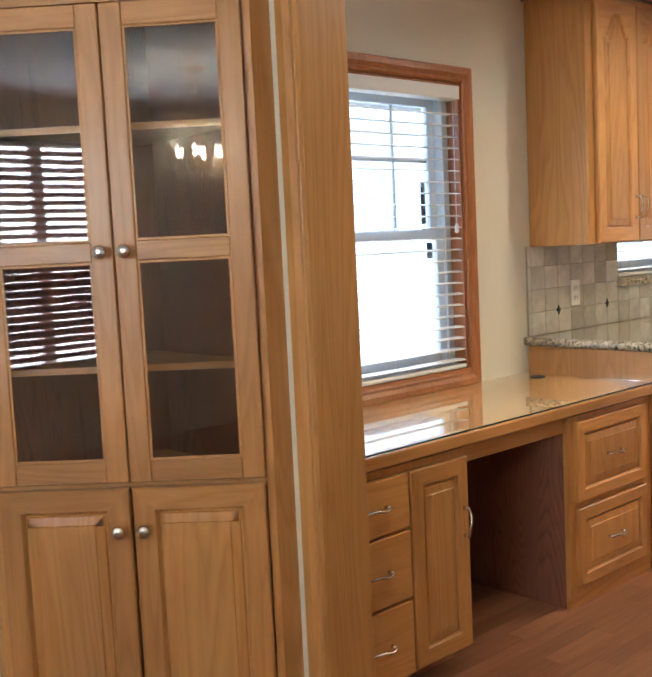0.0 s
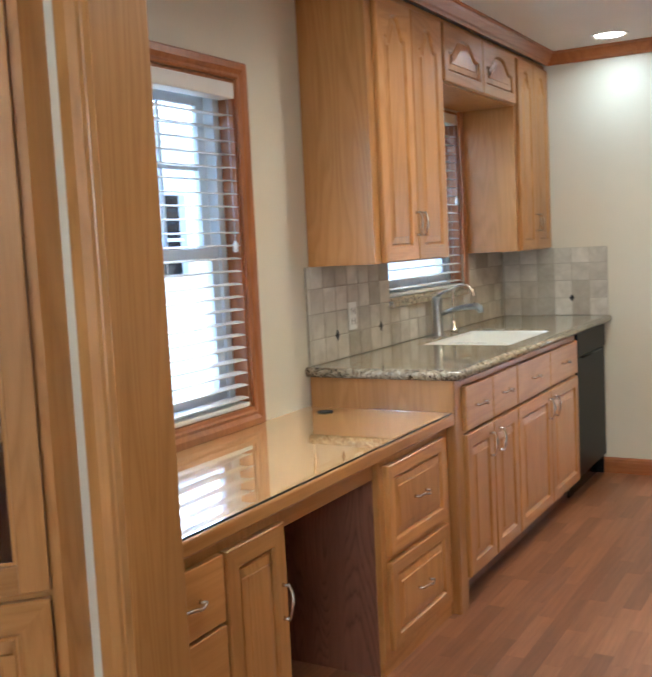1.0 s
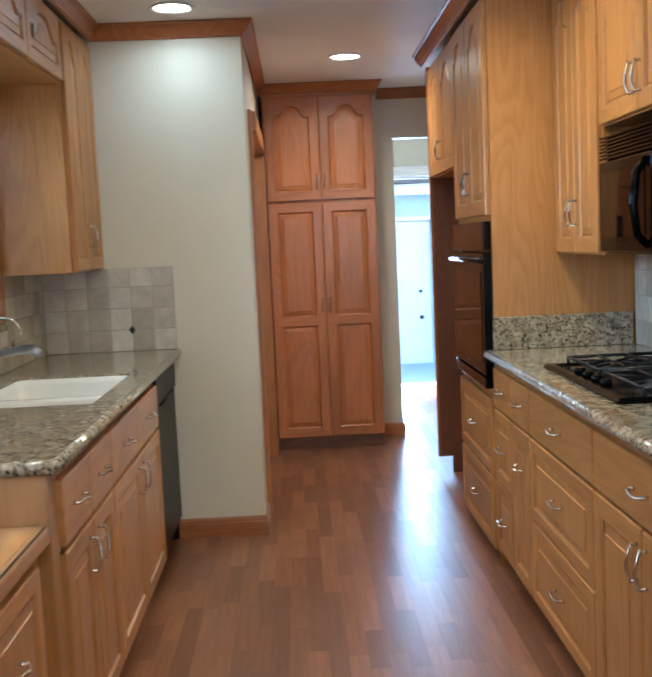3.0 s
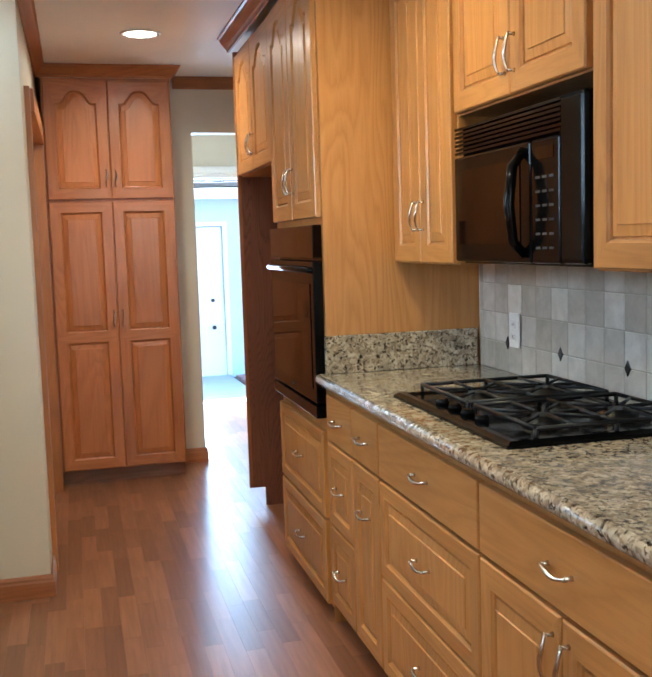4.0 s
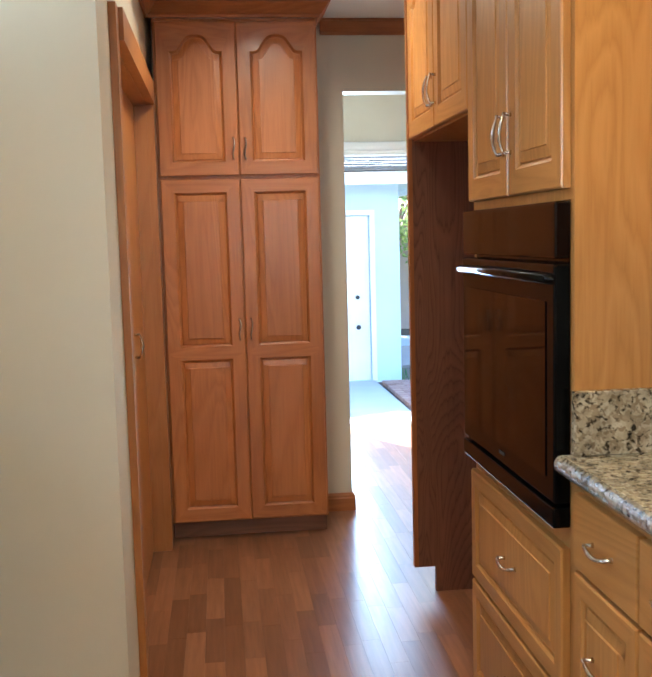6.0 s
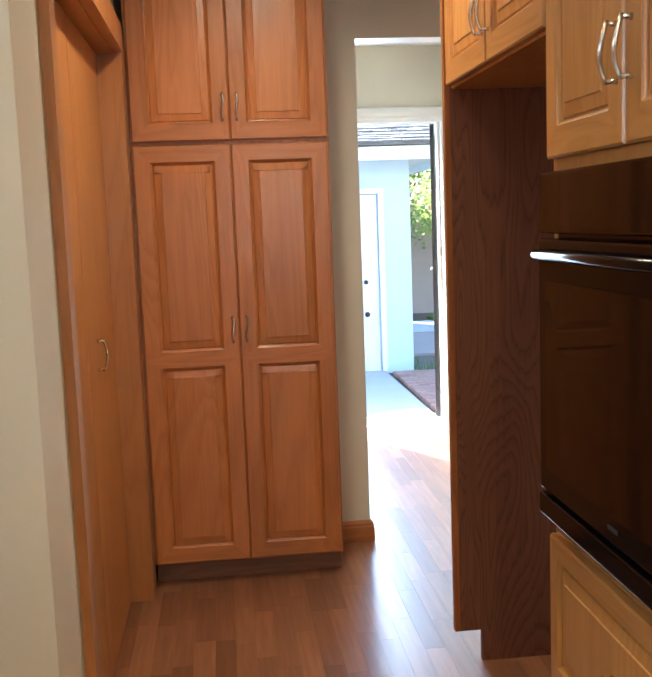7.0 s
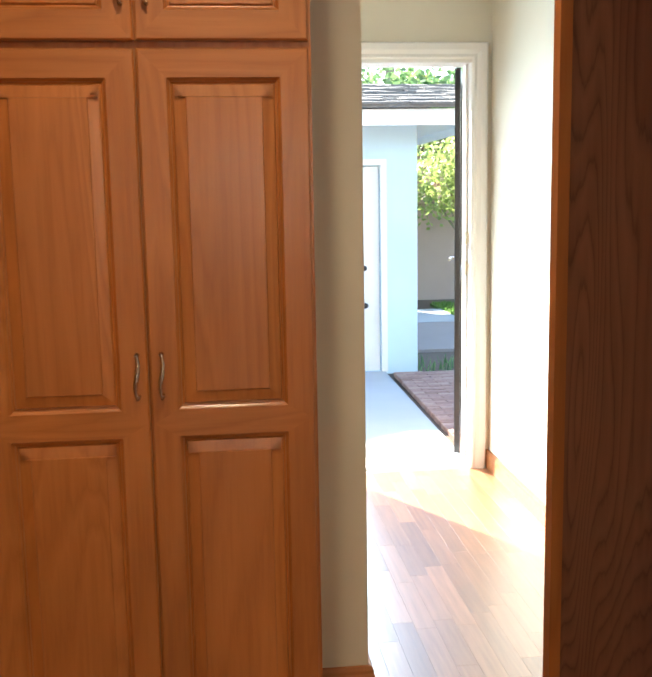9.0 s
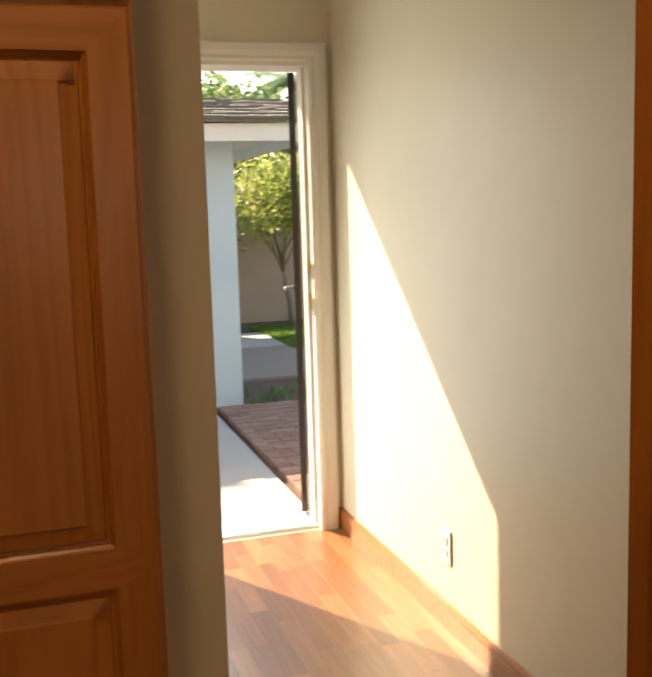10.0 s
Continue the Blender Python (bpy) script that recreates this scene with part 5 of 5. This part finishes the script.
part("roof", bm, plain("clay_roof", (0.40, 0.28, 0.20), 0.9), nb)

# the house next door, seen through the west windows
wh = thing("side_house", pose(0, 0, 0), "pale house next door with a white eave", "building")
bm = wall_with_holes(bmesh.new(), "y", -5.7, -5.5, -9, 16, GZ - 0.3, 2.9, [(5.5, 6.4, 1.0, 2.1), (1.2, 2.4, 1.0, 2.1)])
part("wall", bm, STUCCO, wh)
for y0, y1 in ((5.5, 6.4), (1.2, 2.4)):
    wd = block("window", (-5.55, -5.48, y0 - 0.04, y1 + 0.04, 0.96, 1.0), VINYL, wh)
    block("pane", (-5.62, -5.61, y0, y1, 1.0, 2.1), BLACK_GLASS, wd)
    block("sash_bar", (-5.60, -5.56, y0, y1, 1.53, 1.57), VINYL, wd)
block("fascia", (-5.02, -4.99, -9.3, 16.3, 2.66, 2.84), WHITE, wh)
block("soffit", (-5.7, -5.02, -9.3, 16.3, 2.80, 2.83), WHITE, wh)
bm = loops(bmesh.new(), [[(-4.95, -9.4, 2.84), (-4.95, 16.4, 2.84), (-9.0, 16.4, 3.9), (-9.0, -9.4, 3.9)], [(-4.95, -9.4, 2.88), (-4.95, 16.4, 2.88), (-9.0, 16.4, 3.94), (-9.0, -9.4, 3.94)]], cap_first=True)
bmesh.ops.recalc_face_normals(bm, faces=bm.faces[:])
part("roof", bm, SHINGLE, wh)
sf = thing("side_fence", pose(-3.0, -9, GZ), "white rail fence between the two houses", "fence")
block("board", (0.0, 0.03, 0.0, 21.0, 0.0, 1.62), WHITE, sf)
block("top_rail", (-0.02, 0.05, 0.0, 21.0, 1.76, 1.80), WHITE, sf)
for k in range(40):
    block("post", (-0.01, 0.04, k * 0.53, k * 0.53 + 0.05, 1.62, 1.76), WHITE, sf)
structure("pavement_side", cube(-5.5, -0.15, -9, 6.65, GZ - 0.3, GZ), CONCRETE, "concrete side yard under the windows", "path")
structure("pavement_patio", cube(-2, 9, -13, -6.2, GZ - 0.3, GZ + 0.1), CONCRETE, "concrete patio outside the dining window", "path")


# ---- dining room things that the hutch glass mirrors ----
x0, x1, z0, z1 = DIN_WIN
dw_ = thing("window_3", pose(x0, -6.05, z0), "white two-part dining room window", "window", kind="structure")
bm = bmesh.new()
W, H = x1 - x0, z1 - z0
for q in ((0, 0.05, 0, H), (W - 0.05, W, 0, H), (0.05, W - 0.05, 0, 0.05), (0.05, W - 0.05, H - 0.05, H), (W / 2 - 0.04, W / 2 + 0.04, 0.05, H - 0.05)):
    box(bm, q[0], q[1], -0.12, -0.06, q[2], q[3], bevel=0.002)
part("window_frame", bm, VINYL, dw_)
db = thing("window_blind", pose(x0, -6.05, z0), "half-closed brown wooden slatted blind in the dining window", "blind")
me = bpy.data.meshes.new("slat")
bm = box(bmesh.new(), 0.01, W - 0.01, -0.025, 0.025, -0.0015, 0.0015)
bm.to_mesh(me)
bm.free()
me.materials.append(DARK_Z)
for k in range(int(H / 0.055) - 1):
    place("slat", me, db, where=pose(0, -0.025, 0.05 + k * 0.055, 34 if k > 13 else 80 if k > 2 else 48, 0, 0))
block("valance", (0.005, W - 0.005, -0.05, 0.02, H - 0.06, H - 0.004), WHITE, db)

ch = thing("chandelier", pose(2.31, -4.6, -0.0), "lit crystal chandelier with brass frame", "chandelier")
part("stem", tube([(0, 0, 2.40), (0, 0, 2.2), (0, 0, 2.02)], [0.006, 0.006, 0.008], 8), BRASS, ch)
part("canopy", lathe([(0.06, 2.399), (0.06, 2.385), (0.02, 2.36)], 20), BRASS, ch)


def hoop(r, z, thick):
    return tube([(r * math.cos(k * math.tau / 28), r * math.sin(k * math.tau / 28), z) for k in range(29)], thick, 6)


for r, z in ((0.10, 2.125), (0.27, 1.905), (0.13, 1.835)):
    part("hoop", hoop(r, z, 0.004), BRASS, ch)
part("finial", lathe([(0.004, 1.80), (0.016, 1.82), (0.010, 1.85), (0.012, 1.88), (0.006, 1.90)], 12), BRASS, ch)
bead_mesh = bpy.data.meshes.new("crystal")
bm = lathe([(0.001, -0.015), (0.009, 0.0), (0.001, 0.015)], 6)
bm.to_mesh(bead_mesh)
bm.free()
bead_mesh.materials.append(CRYSTAL)
drop_mesh = bpy.data.meshes.new("crystal")
bm = lathe([(0.001, -0.030), (0.010, -0.014), (0.006, 0.004), (0.001, 0.018)], 6)
bm.to_mesh(drop_mesh)
bm.free()
drop_mesh.materials.append(CRYSTAL)
for k in range(20):
    a = k * math.tau / 20
    c, s = math.cos(a), math.sin(a)
    sag = [(0.10 + 0.17 * q - 0.016 * math.sin(math.pi * q), 2.125 - 0.22 * q) for q in (0.0, 0.25, 0.5, 0.75, 1.0)]
    part("strand", tube([(r * c, r * s, z) for r, z in sag], 0.0028, 5), CRYSTAL, ch)
    for r, z in sag[1:4]:
        place("crystal", bead_mesh, ch, where=pose(r * c, r * s, z))
    place("crystal", drop_mesh, ch, where=pose(0.27 * c, 0.27 * s, 1.875))
for k in range(14):
    a = k * math.tau / 14
    place("crystal", drop_mesh, ch, where=pose(0.19 * math.cos(a), 0.19 * math.sin(a), 1.845))
    place("crystal", drop_mesh, ch, where=pose(0.13 * math.cos(a), 0.13 * math.sin(a), 1.80))
for k in range(6):
    a = k * math.tau / 6 + 0.3
    arm = part("arm", tube([(0.01 * math.cos(a), 0.01 * math.sin(a), 1.9), (0.09 * math.cos(a), 0.09 * math.sin(a), 1.875), (0.13 * math.cos(a), 0.13 * math.sin(a), 1.89)], 0.004, 6), BRASS, ch)
    part("bulb", lathe([(0.008, 1.89), (0.012, 1.915), (0.010, 1.935), (0.002, 1.965)], 10, at=(0.13 * math.cos(a), 0.13 * math.sin(a), 0)), FLAME, arm)


# ---- tiled backsplashes ----
def tiles(name, label, turn, a0, a1, z0, z1, first, pitch, hole=None, diamonds=()):
    """Tumbled stone tiles on a grout bed; a runs along the wall, 6 mm deep, facing -y before the turn."""
    bed = bmesh.new()
    spans = [(a0, a1, z0, z1)]
    if hole:
        h0, h1, hz = hole
        spans = [(a0, h0, z0, z1), (h0, h1, z0, hz), (h1, a1, z0, z1)]
    for q in spans:
        box(bed, q[0], q[1], -0.0092, -0.001, q[2], q[3])
    sp = tagged(part(name, bed, GROUT, where=turn), label, "backsplash", kind="structure")
    cache = {}
    rows = []
    z = z0
    while z < z1 - 0.01:
        top = z0 + (math.floor((z - z0) / 0.1 + 0.001) + 1) * 0.1
        rows.append((z, min(top, z1)))
        z = top
    for lo, hi in rows:
        a = a0
        k = math.ceil((a0 - first) / pitch + 1e-6)
        while a < a1 - 0.004:
            b = min(first + k * pitch, a1)
            k += 1
            for q in spans:
                p0, p1, r0, r1 = max(a, q[0]), min(b, q[1]), max(lo, q[2]), min(hi, q[3])
                if p1 - p0 > 0.012 and r1 - r0 > 0.012:
                    w, hh = round(p1 - p0 - 0.003, 3), round(r1 - r0 - 0.003, 3)
                    if (w, hh) not in cache:
                        bm = loops(bmesh.new(), [[(i, y, i), (w - i, y, i), (w - i, y, hh - i), (i, y, hh - i)] for i, y in ((0, -0.006), (0.0, -0.0098), (0.0025, -0.0112))])
                        bmesh.ops.recalc_face_normals(bm, faces=bm.faces[:])
                        me = bpy.data.meshes.new("tile")
                        bm.to_mesh(me)
                        bm.free()
                        me.materials.append(TILE)
                        cache[(w, hh)] = me
                    place("tile", cache[(w, hh)], sp, where=pose(p0 + 0.0015, 0, r0 + 0.0015))
            a = b
    for a, z in diamonds:
        bm = loops(bmesh.new(), [[(0, y, -0.022 * s), (0.015 * s, y, 0), (0, y, 0.022 * s), (-0.015 * s, y, 0)] for y, s in ((-0.008, 1.0), (-0.0135, 1.0), (-0.0150, 0.8))])
        bmesh.ops.recalc_face_normals(bm, faces=bm.faces[:])
        part("accent_tile", bm, IRON, sp, "small dark metal diamond accent", pose(a, 0, z))
    return sp


tiles("backsplash_west", "tumbled beige stone tiles behind the sink", pose(0, 0, 0, 0, 0, 90), 0.002, 2.278, 0.9115, 1.2995, 0.025, 0.101, (0.735, 1.655, 1.082), [(0.227, 1.0115), (0.631, 1.0115), (1.80, 1.0115)])
tiles("backsplash_return", "tumbled beige stone tiles on the return wall", pose(0, 2.29, 0), 0.013, 0.628, 0.9115, 1.2995, 0.022, 0.101, None, [(0.425, 1.0115)])
tiles("backsplash_east", "tumbled beige stone tiles behind the cooktop", pose(2.58, 0, 0, 0, 0, -90), -1.622, 1.2, 0.9115, 1.36, -1.595, 0.101, None, [(-1.394, 1.0115), (-1.031, 1.0115), (-0.668, 1.0115)])
structure("sill_granite", cube(0.001, 0.035, 0.72, 1.67, 1.083, 1.112, bevel=0.004), GRANITE, "granite sill under the sink window", "sill")
structure("trim_sink_window", cube(0.001, 0.02, 1.66, 1.715, 1.113, 2.05, bevel=0.003), TRIM_Z, "stained wood casing beside the sink window", "casing")
rnd = random.Random(5)
paver_bed = structure("pavement_pavers", (lambda bm: (loops(bm, [[(2.86, 6.7, slope_z(6.7) - 0.03), (7, 6.7, slope_z(6.7) - 0.03), (7, 11.2, GZ - 0.03), (3.17, 11.2, GZ - 0.03)], [(2.86, 6.7, GZ - 0.5), (7, 6.7, GZ - 0.5), (7, 11.2, GZ - 0.5), (3.17, 11.2, GZ - 0.5)]], cap_first=True), bmesh.ops.recalc_face_normals(bm, faces=bm.faces[:]), bm)[2])(bmesh.new()), SOIL, "reddish brick pavers beside the concrete path", "paving")


def brick_material():
    m, nt, b = material("paver_brick", 0.9)
    info = nt.nodes.new("ShaderNodeObjectInfo")
    v = coords(nt)
    col = ramp(nt, info.outputs["Random"], [(0.0, (0.24, 0.13, 0.10)), (0.5, (0.32, 0.19, 0.15)), (1.0, (0.38, 0.25, 0.20))])
    col = mix(nt, 1.0, col, ramp(nt, noise_tex(nt, v, 30.0, 4), [(0.3, (0.75, 0.75, 0.75)), (0.7, (1.1, 1.1, 1.1))]), "MULTIPLY")
    nt.links.new(col, b.inputs["Base Color"])
    return m


half_brick = bpy.data.meshes.new("brick")
me = bpy.data.meshes.new("brick")
bm = loops(bmesh.new(), [[(i, i, z), (0.196 - i, i, z), (0.196 - i, 0.096 - i, z), (i, 0.096 - i, z)] for i, z in ((0, -0.04), (0, -0.004), (0.004, 0.0))])
bmesh.ops.recalc_face_normals(bm, faces=bm.faces[:])
bm.to_mesh(me)
bm.free()
me.materials.append(brick_material())
bm = loops(bmesh.new(), [[(i, i, z), (0.096 - i, i, z), (0.096 - i, 0.096 - i, z), (i, 0.096 - i, z)] for i, z in ((0, -0.04), (0, -0.004), (0.004, 0.0))])
bmesh.ops.recalc_face_normals(bm, faces=bm.faces[:])
bm.to_mesh(half_brick)
bm.free()
half_brick.materials.append(me.materials[0])
for r in range(44):
    yy = 6.75 + r * 0.1
    for c in range(7):
        xx = 2.90 + 0.07 * (yy - 6.7) + c * 0.2 + (0.1 if r % 2 else 0.0)
        place("brick", me, paver_bed, where=pose(xx, yy, slope_z(yy) + rnd.uniform(-0.003, 0.003), -3.7, 0, 0))
    if r % 2:
        place("brick", half_brick, paver_bed, where=pose(2.90 + 0.07 * (yy - 6.7), yy, slope_z(yy), -3.7, 0, 0))


# ---- floor strips, last in the file ----
floor_ob = bpy.data.objects["floor"]
SW = 0.066
random.seed(11)
far = {"v": [], "f": []}
near_meshes = {}


def strip_geometry(x0, x1, y0, y1):
    g, b = 0.0001, 0.0003
    v = [(x0 + g, y0 + g, -0.008), (x1 - g, y0 + g, -0.008), (x1 - g, y1 - g, -0.008), (x0 + g, y1 - g, -0.008)]
    v += [(x0 + g, y0 + g, -b), (x1 - g, y0 + g, -b), (x1 - g, y1 - g, -b), (x0 + g, y1 - g, -b)]
    v += [(x0 + g + b, y0 + g + b, 0.0), (x1 - g - b, y0 + g + b, 0.0), (x1 - g - b, y1 - g - b, 0.0), (x0 + g + b, y1 - g - b, 0.0)]
    f = [(8, 9, 10, 11)]
    for k in (0, 4):
        f += [(k + i, k + (i + 1) % 4, k + 4 + (i + 1) % 4, k + 4 + i) for i in range(4)]
    return v, f


made = 0
x = 0.0
while x < 6.0:
    y = -6.05 - random.random() * 0.4
    while y < 6.5:
        n = random.choice((0.30, 0.36, 0.42, 0.48))
        y0, y1 = max(y, -6.05), min(y + n, 6.5)
        y += n
        if y1 - y0 < 0.02 or (x > 2.83 and y0 > -1.85):
            continue
        x1 = min(x + SW, 6.0)
        if 0.64 < x + SW / 2 < 2.02 and -0.3 < (y0 + y1) / 2 < 4.4 and made < 300 and y1 - y0 > 0.25 and y0 > -6:
            key = round(n, 2)
            if key not in near_meshes:
                me = bpy.data.meshes.new("floor_strip")
                me.from_pydata(*[strip_geometry(0, SW, 0, n)[k] if k != 1 else [] for k in (0, 1)], strip_geometry(0, SW, 0, n)[1])
                me.materials.append(FLOOR)
                near_meshes[key] = me
            place("floor_strip", near_meshes[key], floor_ob, where=pose(x, y0, 0))
            made += 1
        else:
            v, f = strip_geometry(x, x1, y0, y1)
            o = len(far["v"])
            far["v"] += v
            far["f"] += [tuple(i + o for i in q) for q in f]
    x += SW
me = bpy.data.meshes.new("floor_strips")
me.from_pydata(far["v"], [], far["f"])
me.materials.append(FLOOR)
tagged(place("floor_strips", me, floor_ob), kind="stuff")
